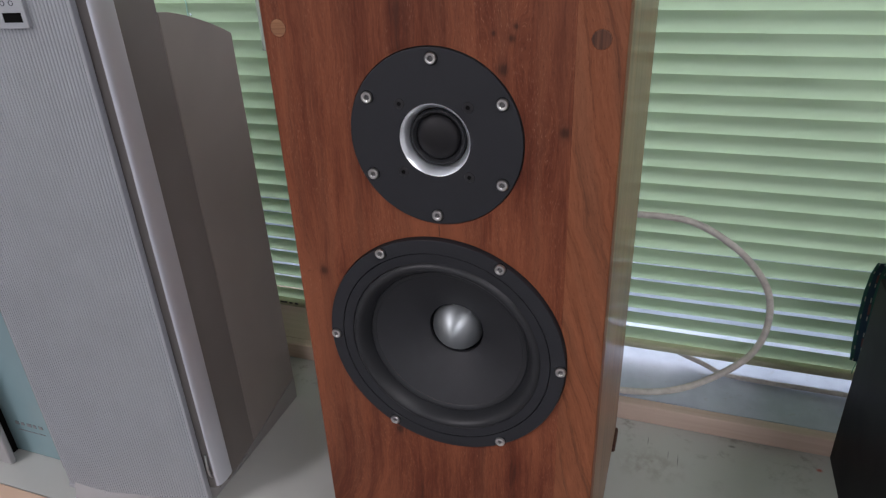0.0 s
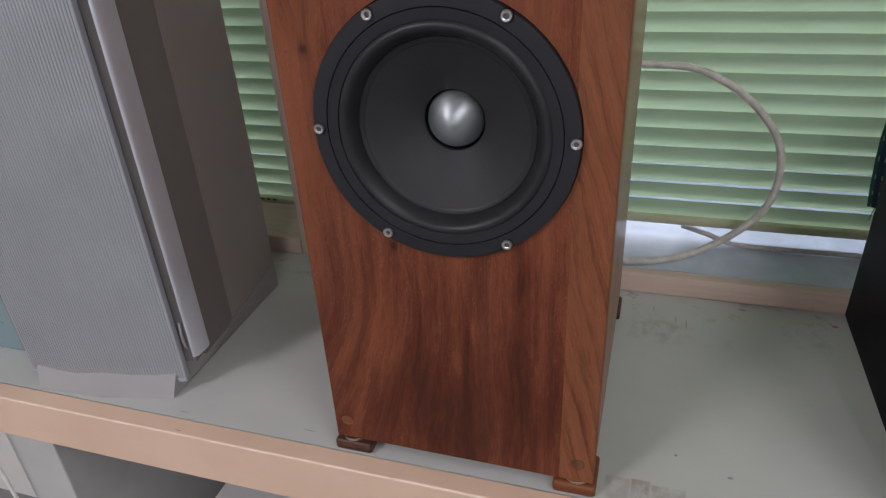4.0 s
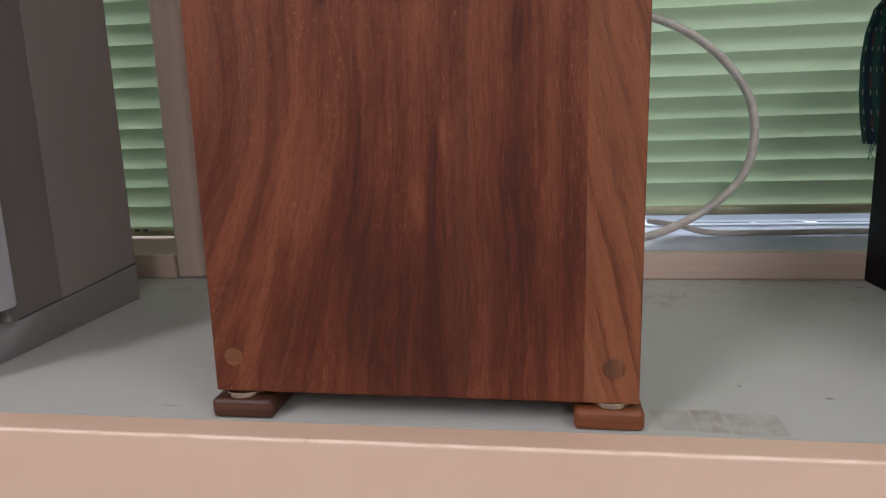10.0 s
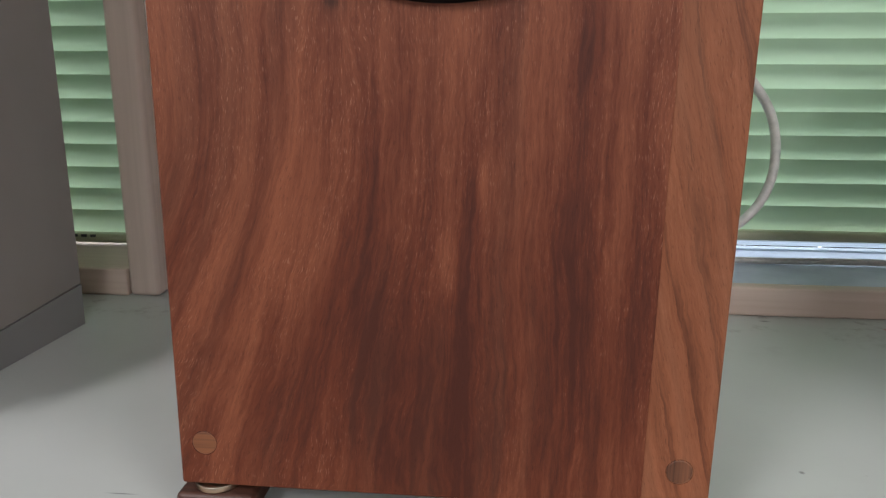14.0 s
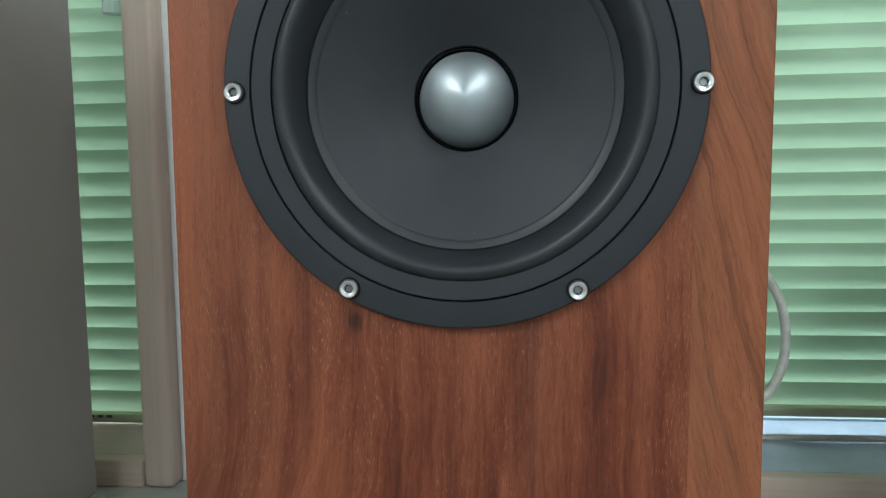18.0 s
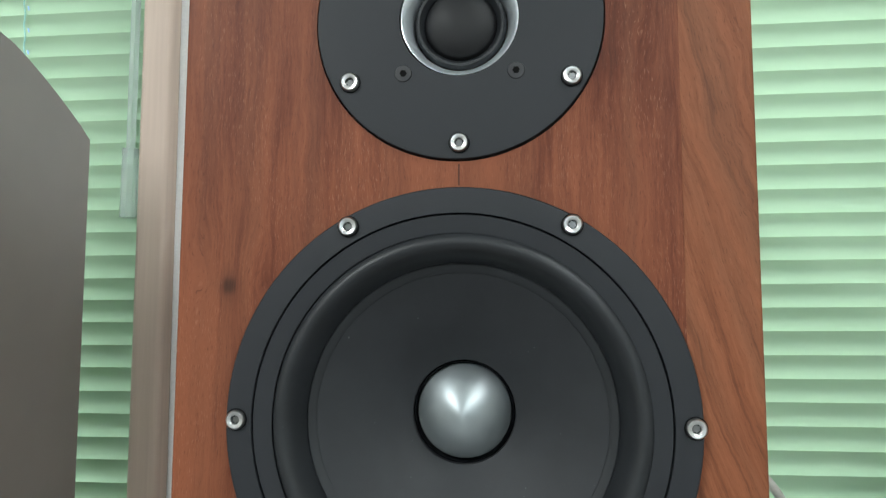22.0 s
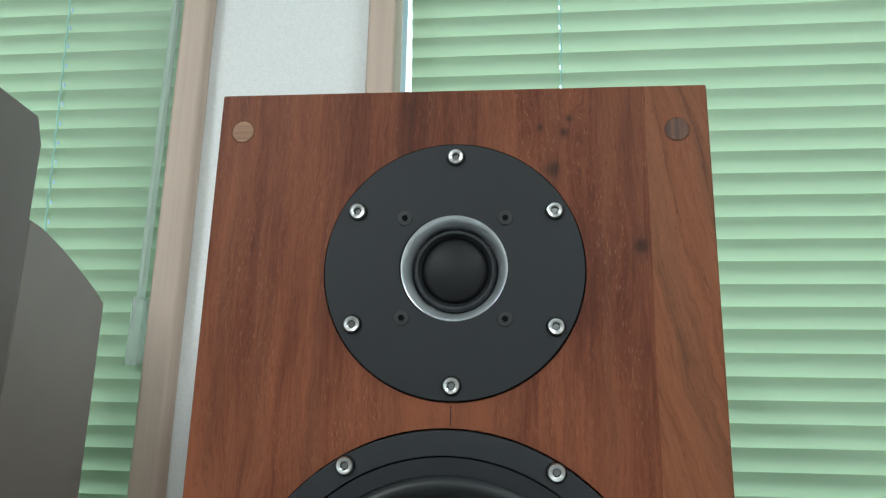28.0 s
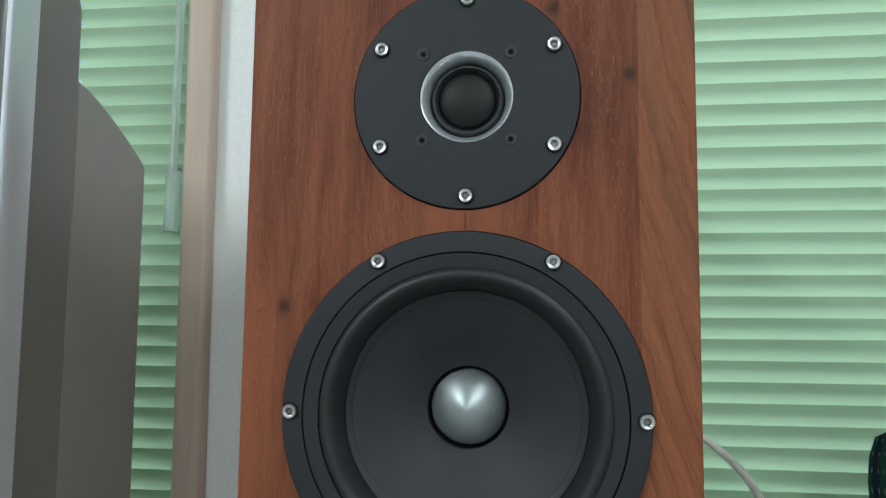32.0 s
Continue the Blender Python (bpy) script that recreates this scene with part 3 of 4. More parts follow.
structure("wall_north_left", boxed(-3.0, -1.5, 0.36, 0.5, 0.762, 1.95), WALL_PAINT, "pale painted wall beside the window")
structure("wall_north_right", boxed(1.4, 3.0, 0.36, 0.5, 0.762, 1.95), WALL_PAINT, "pale painted wall beside the window")
structure("wall_pillar", boxed(-0.3155, -0.113, 0.3375, 0.5, 0.742, 1.95), FABRIC, "narrow wall between windows in pale woven wallcovering")
structure("ground", boxed(-60, 60, -60, 90, -0.6, -0.5), CONCRETE, "pale paved ground outside")

structure("ledge", boxed(-2.0, 2.0, 0.501, 0.94, 0.70, 0.742, 0.004), LEDGE, "pale outer window ledge")


def shrub(x0, x1, y0, y1, top, count, seed):
    """Leafy twigs of an added unseen shrub, as small folded leaves round upright stems."""
    rng = random.Random(seed)
    verts, faces = [], []
    for _ in range(count):
        x, y, z = rng.uniform(x0, x1), rng.uniform(y0, y1), -0.5 + (top + 0.5 + rng.uniform(-0.05, 0.03)) * rng.random() ** 0.6
        a, b, w = rng.uniform(0, 6.28), rng.uniform(-0.7, 0.9), rng.uniform(0.012, 0.02)
        d = Vector((math.cos(a) * math.cos(b), math.sin(a) * math.cos(b), math.sin(b)))
        side = d.cross(Vector((0.2, 0.3, 0.9))).normalized() * w
        p = Vector((x, y, z))
        k = len(verts)
        verts += [p, p + d * 0.035 + side, p + d * 0.075, p + d * 0.035 - side]
        faces += [(k, k + 1, k + 2), (k, k + 2, k + 3)]
    me = bpy.data.meshes.new("leaves")
    me.from_pydata(verts, [], faces)
    me.materials.append(LEAF)
    ob = new("shrub", me)
    return tagged(ob, "dense dark green shrub, unseen, added outside to shade the blind", "shrub", "shrubs outside", kind="stuff")


# unseen shrubs, added only to block daylight from the lower slats
shrub(0.30, 1.9, 0.98, 1.28, 1.34, 10600, 3)
shrub(-2.0, -0.42, 0.98, 1.28, 1.42, 10200, 5)

structure("trim_jamb_left", boxed(-0.316, -0.2868, 0.316, 0.337, Z, 1.95, 0.005, 3), JAMB, "beige painted window jamb", True)
structure("trim_jamb_right", boxed(-0.1165, -0.088, 0.316, 0.362, Z, 1.95, 0.004, 3), JAMB, "beige painted window jamb", True)

bench = thing("workbench", (0, 0, 0), "long bench with grey laminate top and beige painted wooden lip", "bench")
part("worktop", boxed(-1.6, 1.6, -0.0030, 0.334, 0.722, Z), BENCH, bench, "stained pale grey laminate top")
part("front_lip", boxed(-1.6, 1.6, -0.0235, -0.0040, 0.695, Z + 0.0004, 0.0016, 3), LIP, bench, "beige painted wooden front lip", True)
part("partition", boxed(-0.53, -0.462, -0.012, 0.333, 0.0, 0.7215, 0.0015), PARTITION, bench, "white textured partition panel")
part("lower_shelf", boxed(-0.461, 1.5, -0.005, 0.333, 0.27, 0.295, 0.0015), WALL_PAINT, bench, "pale lower shelf board")
part("partition", boxed(0.9, 0.93, -0.012, 0.333, 0.0, 0.7215, 0.0015), WALL_PAINT, bench)


def sill(name, x0, x1, bare):
    ob = thing(name, (0, 0, 0), "beige painted wooden window sill" if bare else "window sill with beige front strip and scuffed pale sheet on top", "sill", kind="structure")
    part("sill_strip", boxed(x0, x1, 0.316, 0.331, Z, 0.7755, 0.002), JAMB_LONG, ob, "beige painted strip", True)
    if bare:
        part("sill_board", boxed(x0, x1, 0.3312, 0.463, 0.7627, 0.7752, 0.001), JAMB_LONG, ob, "beige painted board", True)
        return
    bm = bmesh.new()
    nx, ny = 60, 10
    grid = []
    for i in range(nx + 1):
        for j in range(ny + 1):
            x, y = x0 + (x1 - x0) * i / nx, 0.3315 + 0.142 * j / ny
            grid.append(bm.verts.new((x, y, 0.7752 + 0.0012 * noise.noise((x * 18, y * 30, 3.1)) + 0.0006 * noise.noise((x * 60, y * 60, 1.0)))))
    for i in range(nx):
        for j in range(ny):
            k = i * (ny + 1) + j
            bm.faces.new((grid[k], grid[k + ny + 1], grid[k + ny + 2], grid[k + 1]))
    r = bmesh.ops.extrude_face_region(bm, geom=bm.faces[:])
    bmesh.ops.translate(bm, verts=[v for v in r["geom"] if isinstance(v, bmesh.types.BMVert)], vec=(0, 0, -0.012))
    part("sill_sheet", bm, SILL, ob, "wrinkled pale sheet", True)


sill("sill_left", -1.5, -0.3165, True)
sill("sill_right", -0.0875, 1.4, False)


def window(name, x0, x1):
    ob = thing(name, (0, 0, 0), "aluminium window with clear glass behind a blind", "window", kind="structure")
    part("window_frame", box(box(box(boxed(x0, x0 + 0.012, 0.464, 0.5, 0.7625, 1.95), x1 - 0.03, x1, 0.464, 0.5, 0.7625, 1.95), x0, x1, 0.464, 0.5, 0.7625, 0.7775), x0, x1, 0.464, 0.5, 1.91, 1.95), FRAME_METAL, ob)
    pane = part("pane", boxed(x0 + 0.012, x1 - 0.03, 0.476, 0.480, 0.7777, 1.91), PANE, ob, "clear glass")
    pane.visible_shadow = False


window("window_1", -1.5, -0.316)
window("window_2", -0.113, 1.4)


# ---- blinds ----
def blind(name, x0, x1, cords, top, crooked, foot, pitch, low_pitch, depth, lean, loose, kick=0.0):
    """depth: y of the slats at one metre above the floor; lean: how far the head stands out into the room, per metre;
    kick: the same for the loose lowest slats."""
    at_y = lambda z: depth + 0.0062 + lean * (z - 1.0) + kick * min(0.0, z - 0.94)
    ob = thing(name, (0, 0, 0), "closed pale green slatted blind hanging in the window", "blind", "window blinds")
    width, lift, segs = 0.0300, radians(68.0), 7
    holes = [(c - 0.0009, c + 0.0009) for c in cords]
    cuts = sorted({x0, x1, *[e for h in holes for e in h], *[x0 + (x1 - x0) * k / 10 for k in range(11)]})
    me = bpy.data.meshes.new("slat")
    bm = bmesh.new()
    rows = []
    for x in cuts:
        row = []
        for k in range(segs + 1):
            s = k / segs - 0.5
            crown = 0.0026 * (1 - (2 * s) ** 2)
            a, b = s * width, crown
            row.append(bm.verts.new((x, -a * math.cos(lift) - b * math.sin(lift), a * math.sin(lift) - b * math.cos(lift))))
        rows.append(row)
    for i in range(len(cuts) - 1):
        mid = 0.5 * (cuts[i] + cuts[i + 1])
        for k in range(segs):
            if k == 3 and any(a < mid < b for a, b in holes):
                continue
            f = bm.faces.new((rows[i][k], rows[i + 1][k], rows[i + 1][k + 1], rows[i][k + 1]))
            f.smooth = True
    bm.to_mesh(me)
    bm.free()
    me.materials.append(SLAT)
    rng = random.Random(len(name) + crooked)
    z, loose = foot, list(loose)
    last = foot + low_pitch * 4.5
    while z < top:
        s = new("slat", me)
        s.parent = ob
        s.matrix_basis = pose(0, at_y(z) + rng.uniform(-0.0006, 0.0006), z, rng.uniform(-1.0, 1.0) + (loose.pop(0) if loose else 0.0), rng.uniform(-0.09, 0.09), 0)
        z += low_pitch if z < last else pitch
    low, high = at_y(foot), at_y(top)
    part("bottom_rail", boxed(x0, x1, low - 0.006, low + 0.012, foot - 0.0215, foot - 0.0120, 0.003), RAIL, ob, "pale green bottom rail", True)
    part("head_rail", boxed(x0, x1, high - 0.014, high + 0.016, top, top + 0.028, 0.002), RAIL, ob, "pale green head rail")
    for c in cords:
        zs = np.arange(foot - 0.02, top, pitch / 2)
        pts = [(c + (0.0008 if i % 2 else -0.0008), at_y(z) - 0.0075, z) for i, z in enumerate(zs)]
        part("ladder_cord", tube(pts, 0.0009, 6, 2), CORD, ob, "thin pale cord")
    return ob


FOOT_L, FOOT_R = 0.8015, 0.8185
left_blind = blind("blind", -1.48, -0.3185, (-0.470, -1.2), 1.88, 1, FOOT_L, 0.02246, 0.02246, 0.388, -0.06, (2.0, 3.0, 3.5, 4.5, 6.0, 6.5, 6.0, 4.5, 3.0, 1.5))
blind("blind", -0.080, 1.36, (0.0800, 0.62, 1.2), 1.88, 2, FOOT_R, 0.02236, 0.0217, 0.420, -0.088, (3.5, 6.5, 5.5, 4.0, 1.5), 0.24)

RAIL_Y = 0.388 + 0.0062 - 0.06 * (FOOT_L - 1.0)
for k, (lx, lw) in enumerate(((-0.452, 0.020), (-0.428, 0.012), (-0.412, 0.006), (-0.402, 0.006))):
    part("rail_print", boxed(lx, lx + lw, RAIL_Y - 0.0064, RAIL_Y - 0.0055, FOOT_L - 0.0155, FOOT_L - 0.0128), PRINT, left_blind, "dark unreadable print")

wand = thing("tilt_wand", (-0.353, 0.368, 1.188), "clear plastic tilt wand hanging before the blind", "wand")
part("rod", tube([(0, 0, 0.06), (0.011, -0.018, 0.3), (0.027, -0.040, 0.62)], 0.0048, 6, 2), CLEAR, wand)
part("grip", tube([(0, 0, 0.012), (0.002, -0.003, 0.068)], 0.0082, 10, 2), CLEAR, wand, "clear plastic grip")
part("grip_end", tube([(0, 0, 0), (0, 0, 0.012)], 0.0084, 10, 2), CLEAR, wand, "clear end ring")


# ---- walnut loudspeaker ----
W, D, H0, H1 = 0.1124, 0.285, 0.0146, 0.5464
WZ, TZ, DX = 0.3046, 0.4620, 0.0007
PX = DX - 0.0006
WR, TR = 0.0891, 0.0569
speaker = thing("loudspeaker", (-0.0012, 0, Z), "reddish walnut bookshelf loudspeaker with black drivers on wooden feet", "loudspeaker")
LEAN_SPEAKER = pose(0, 0, 0, 0, 0.38, 0)
speaker.matrix_basis = pose(-0.0012, 0, Z) @ LEAN_SPEAKER


def baffle():
    bm = bmesh.new()
    def loop(pts):
        vs = [bm.verts.new(p) for p in pts]
        for a, b in zip(vs, vs[1:] + vs[:1]):
            bm.edges.new((a, b))
    loop([(-W, 0, H0), (W, 0, H0), (W, 0, H1), (-W, 0, H1)])
    for cz, r in ((WZ, WR + 0.0007), (TZ, TR + 0.0006)):
        loop([(PX + r * math.cos(a), 0, cz + r * math.sin(a)) for a in (2 * math.pi * k / 96 for k in range(96))])
    bmesh.ops.triangle_fill(bm, use_beauty=True, use_dissolve=False, edges=bm.edges[:])
    r = bmesh.ops.extrude_face_region(bm, geom=bm.faces[:])
    bmesh.ops.translate(bm, verts=[v for v in r["geom"] if isinstance(v, bmesh.types.BMVert)], vec=(0, 0.022, 0))
    bmesh.ops.recalc_face_normals(bm, faces=bm.faces[:])
    def outer(v):
        return abs(abs(v.co.x) - W) < 1e-6 or abs(v.co.z - H0) < 1e-6 or abs(v.co.z - H1) < 1e-6
    rim = [e for e in bm.edges if outer(e.verts[0]) and outer(e.verts[1]) and e.calc_face_angle(0) > 1.0]
    bmesh.ops.bevel(bm, geom=rim, offset=0.0011, segments=2, profile=0.5, affect="EDGES")
    return bm


SEAM = 0.0850
for name, mat, keep_low in (("front_board", WOOD_FRONT, True), ("front_stave", WOOD_STAVE, False)):
    bm = baffle()
    bmesh.ops.bisect_plane(bm, geom=bm.verts[:] + bm.edges[:] + bm.faces[:], plane_co=(SEAM + (-0.00007 if keep_low else 0.00007), 0, 0), plane_no=(1, 0, 0), clear_outer=keep_low, clear_inner=not keep_low)
    part(name, bm, mat, speaker, "dark figured reddish walnut" if keep_low else "lighter brown walnut stave")
part("side_panel", boxed(W - 0.018, W - 0.0004, 0.0224, D, H0, H1, 0.0012), WOOD_SIDE, speaker, "lacquered glossy walnut side")
part("side_panel", boxed(-W + 0.0004, -W + 0.018, 0.0224, D, H0, H1, 0.0012), WOOD_SIDE, speaker, "lacquered glossy walnut side")
part("top_panel", boxed(-W + 0.0182, W - 0.0182, 0.0224, D, H1 - 0.018, H1, 0.0008), WOOD_SIDE, speaker)
part("bottom_panel", boxed(-W + 0.0182, W - 0.0182, 0.0224, D, H0, H0 + 0.018, 0.0008), WOOD_SIDE, speaker)
part("back_panel", boxed(-W + 0.0182, W - 0.0182, D - 0.018, D - 0.002, H0 + 0.0182, H1 - 0.0182), WOOD_SIDE, speaker)

for x, z, mat in ((-0.1008, 0.5275, PLUG_TAN), (0.0985, 0.5250, PLUG_DARK), (-0.1010, 0.0345, PLUG_RED), (0.0995, 0.0335, PLUG_BROWN)):
    part("wood_plug", lathe([(0, -0.0002), (0.0050, -0.0002), (0.0054, 0.0001), (0.0054, 0.003)], x, z, 28), mat, speaker, "round wooden plug")
    part("plug_joint", lathe([(0.00542, 0.0004), (0.00545, -0.00006), (0.00556, -0.00006), (0.00560, 0.0004)], x, z, 28), GAP, speaker, "dark joint round a plug")

for x, y, mat in ((-1, 0, FOOT_DARK), (1, 0, FOOT_RED), (-1, 1, FOOT_DARK), (1, 1, FOOT_DARK)):
    xa, xb = sorted((x * (W + 0.0028), x * (W - 0.0322)))
    ya, yb = (-0.0026, 0.036) if y == 0 else (D - 0.033, D + 0.002)
    foot = part("foot", boxed(xa, xb, ya, yb, 0.0002, 0.0115, 0.0030, 4), mat, speaker, "rounded wooden foot block", True)
    foot.matrix_basis = LEAN_SPEAKER.inverted()
    bm = lathe([(0, 0), (0.0099, 0), (0.0103, 0.0004), (0.0103, 0.0026), (0.0099, 0.003), (0, 0.003)], 0, 0, 36)
    bmesh.ops.transform(bm, verts=bm.verts[:], matrix=pose((xa + xb) / 2 + x * 0.0015, ya + 0.0112 if y == 0 else yb - 0.016, 0.0116, 90, 0, 0))
    part("spacer", bm, BRASS, foot, "pale brass spacer disc", True)


def cap_screw(x, z, y, parent, black=False):
    """A socket head screw whose head stands on the plane y."""
    turn = 0.7 * math.sin(91 * x + 57 * z)
    bm = lathe([(0.0018, 0.0004), (0.0017, -0.0014), (0.0021, -0.0018), (0.0032, -0.0019), (0.0037, -0.0014), (0.0038, 0.0005)], x, z, 24, cy=y)
    head = part("screw", bm, STEEL, parent, "bright steel socket screw", True)
    star = [(x + (0.0018 if k % 2 else 0.0011) * math.cos(turn + k * math.pi / 6), z + (0.0018 if k % 2 else 0.0011) * math.sin(turn + k * math.pi / 6)) for k in range(12)]
    bm = bmesh.new()
    a = [bm.verts.new((px, y - 0.0003, pz)) for px, pz in star]
    bm.faces.new(a)
    b = lathe([(0, 0.0003), (0.0018, 0.0003)], x, z, 16, bm, y)
    part("socket", b, DARK_STEEL, head)
    # dark ring that stands in for the shade round the screw head
    bm = lathe([(0.0037, 0.0001), (0.0038, -0.0002), (0.0042, -0.0002), (0.0043, 0.0003)], x, z, 28, cy=y)
    part("washer", bm, GAP, head, "dark ring for the shaded recess round a screw")


woofer = part("woofer", lathe([(0.0789, 0.0020), (0.0790, -0.0039), (0.0792, -0.0042), (WR - 0.0006, -0.0042), (WR, -0.0036), (WR, 0.006), (0.0789, 0.006)], PX, WZ, 128), PLATE, speaker, "black woofer with flat metal frame", True)
part("inner_ring", lathe([(0.0713, 0.003), (0.0713, -0.0031), (0.0718, -0.0034), (0.0782, -0.0040), (0.0785, -0.0037), (0.0785, 0.004)], PX, WZ, 128), PLATE, woofer, "black inner ring", True)
# narrow glue lip round the cone, a groove, then the half roll
flank = [(0.0566, 0.0060), (0.0572, 0.0055), (0.0584, 0.0050), (0.0598, 0.0046), (0.0602, 0.0049)]
flank += [(0.0605 + 0.0108 * k / 16, 0.0050 - 0.0081 * k / 16 - 0.0056 * math.sin(math.pi * k / 16) ** 0.8) for k in range(17)]
part("surround", lathe(flank, DX, WZ, 128), RUBBER, woofer, "black rubber surround", True)
part("cone", lathe([(0.0569, 0.0064), (0.0565, 0.0060), (0.0560, 0.0062), (0.0455, 0.0112), (0.0340, 0.0178), (0.0255, 0.0234), (0.0215, 0.0262), (0.0211, 0.031), (0.0190, 0.034), (0, 0.034)], DX, WZ, 128), CONE, woofer, "dark grey matt cone", True)
# turned plug that ends in a slight point
dome = [(0.0196, 0.0335)] + [(0.0196 * (1 - k / 16), 0.0300 - 0.0165 * (1 - (1 - k / 16) ** 1.9) ** 0.64) for k in range(17)]
dome[-1] = (0.0, dome[-1][1])
part("phase_plug", lathe(dome, DX, WZ, 96), PLUG_METAL, woofer, "satin metal phase plug", True)
part("plug_gasket", lathe([(0.0199, 0.0318), (0.0202, 0.0286), (0.0207, 0.0280), (0.0212, 0.0284), (0.0214, 0.0300)], DX, WZ, 64), GLOSS_BLACK, woofer, "glossy black ring", True)
for k in range(6):
    a = math.pi * k / 3
    cap_screw(DX + 0.0855 * math.cos(a), WZ + 0.0855 * math.sin(a), -0.0042, woofer)

tweeter = part("tweeter", lathe([(0.0234, -0.0012), (0.0237, -0.0015), (TR - 0.0005, -0.0015), (TR, -0.0010), (TR, 0.005), (0.0240, 0.005)], PX, TZ, 96), PLATE, speaker, "black tweeter with round metal faceplate", True)
part("waveguide", lathe([(0.0235, -0.0012), (0.0233, -0.0016), (0.0229, -0.0014), (0.0221, -0.0004), (0.0211, 0.0011), (0.0201, 0.0032), (0.0194, 0.0052), (0.0190, 0.0075)], DX, TZ, 96), ALU, tweeter, "bare aluminium chamfer", True)
part("tweeter_surround", lathe([(0.0188, 0.0062), (0.0184, 0.0050), (0.0176, 0.0038), (0.0166, 0.0038), (0.0156, 0.0052), (0.0148, 0.0066)], DX, TZ, 64), RUBBER, tweeter, "black soft ring", True)
part("dome", lathe([(0.0149, 0.0070)] + [(0.0145 * math.cos(a), 0.0066 - 0.0052 * math.sin(a)) for a in (math.pi / 2 * k / 10 for k in range(10))] + [(0, 0.0014)], DX, TZ, 64), DOME, tweeter, "black soft dome", True)
for k in range(6):
    a = math.pi * k / 3 + math.pi / 6
    cap_screw(DX + 0.0503 * math.cos(a), TZ + 0.0505 * math.sin(a), -0.0015, tweeter)
for sx in (-1, 1):
    for sz in (-1, 1):
        x, z = DX + sx * 0.0222, TZ + sz * 0.0222
        s = part("small_screw", lathe([(0.0013, -0.0016), (0.0014, -0.0020), (0.0032, -0.0019), (0.0036, -0.0013)], x, z, 20), BLACK_SCREW, tweeter, "small black countersunk screw", True)
        part("socket", lathe([(0, -0.00205), (0.0015, -0.00205)], x, z, 6), GAP, s)


# ---- silver loudspeaker at the end of the bench ----
def silver_speaker():
    ob = thing("silver_loudspeaker", (-0.282, 0.054, Z), "tall silver and taupe loudspeaker with ribbed front grille", "loudspeaker", turn=8.0)
    w = 0.212
    side = [(k / 6, 0.012 + 0.174 * k / 6) for k in range(7)]
    low = [(-0.030, -0.031)] + [(-0.0245 + 0.0225 * k, y) for k, y in side]
    high = [(-0.026, -0.016)] + [(-0.001 * k, y - 0.001 * k) for k, y in side]
    mirror = lambda pts: pts + [(-w - x, y) for x, y in pts[::-1]]
    part("plinth", prism(mirror(low) + [(-w / 2, -0.037)], 0.0002, 0.0335, 0.0, 2, mirror(high) + [(-w / 2, -0.0195)]), PLINTH, ob, "pale grey plinth", True)
    def slab(pts, x0, x1, bevel):
        bm = bmesh.new()
        a = [bm.verts.new((x0, y, z)) for y, z in pts]
        b = [bm.verts.new((x1, y, z)) for y, z in pts]
        bm.faces.new(a), bm.faces.new(b[::-1])
        for k in range(len(pts)):
            j = (k + 1) % len(pts)
            bm.faces.new((a[k], b[k], b[j], a[j]))
        bmesh.ops.bevel(bm, geom=bm.edges[:], offset=bevel, segments=3, profile=0.5, affect="EDGES")
        return bm
    # same taupe as the rear body, painted darker where it turns from the light
    part("body", slab([(0.0, 0.034), (0.0625, 0.034), (0.0625, 0.572), (0.054, 0.590), (0.0, 0.590)], -w, 0.0, 0.0022), SHADED_TAUPE, ob, "taupe front body, its shade put into the colour", True)
    bow = [(0.063 + 0.123 * k / 8, 0.520 - 0.038 * (k / 8) ** 1.35) for k in range(9)]
    rear = slab([(0.0618, 0.034), (0.186, 0.034)] + bow[::-1], -w + 0.0003, -0.0003, 0.0012)
    for v in rear.verts:
        k = max(0.0, v.co.y - 0.063) / 0.123
        v.co.x += (0.0012 * k) * (-1 if v.co.x > -w / 2 else 1)
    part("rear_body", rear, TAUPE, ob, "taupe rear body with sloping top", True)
    part("core", boxed(-w + 0.010, -0.0060, -0.012, -0.0005, 0.034, 0.585), SHADED_TAUPE, ob, "taupe recess behind the grille, its shade put into the colour")
    quarter = [(-0.0022 + 0.0067 * math.sin(a), 0.0025 - 0.0230 * math.cos(a)) for a in (math.pi / 2 * k / 10 for k in range(11))]
    part("side_fin", prism(quarter + [(-0.0022, 0.0025)], 0.046, 0.569, 0.0012, 3), SILVER, ob, "rounded silver fin", True)
    part("fin_cap", boxed(-0.0028, 0.0037, -0.0195, 0.001, 0.5692, 0.576, 0.0015), GAP, ob, "black cap")
    part("clip", tube([(-0.0115, -0.0120, 0.050), (-0.0100, -0.0165, 0.058), (-0.0100, -0.0175, 0.070), (-0.0115, -0.0140, 0.083)], 0.0014, 8, 4), STEEL, ob, "small bright metal clip", True)
    bm = bmesh.new()
    n, z0, z1 = 240, 0.0175, 0.582
    x0, x1 = -w + 0.017, -0.017
    cols = []
    for i in range(n + 1):
        x = x0 + (x1 - x0) * i / n
        s = 2 * i / n - 1
        y = -0.0195 - 0.0060 * (1 - s * s) + (0.0010 if i % 4 < 2 else 0.0) + (0.004 * max(0, abs(s) - 0.97) / 0.03)
        cols.append((bm.verts.new((x, y, z0)), bm.verts.new((x, y, z1))))
    back = [(bm.verts.new((x0, -0.0135, z0)), bm.verts.new((x0, -0.0135, z1))), (bm.verts.new((x1, -0.0135, z0)), bm.verts.new((x1, -0.0135, z1)))]
    for a, b in zip(cols, cols[1:]):
        bm.faces.new((a[0], b[0], b[1], a[1]))
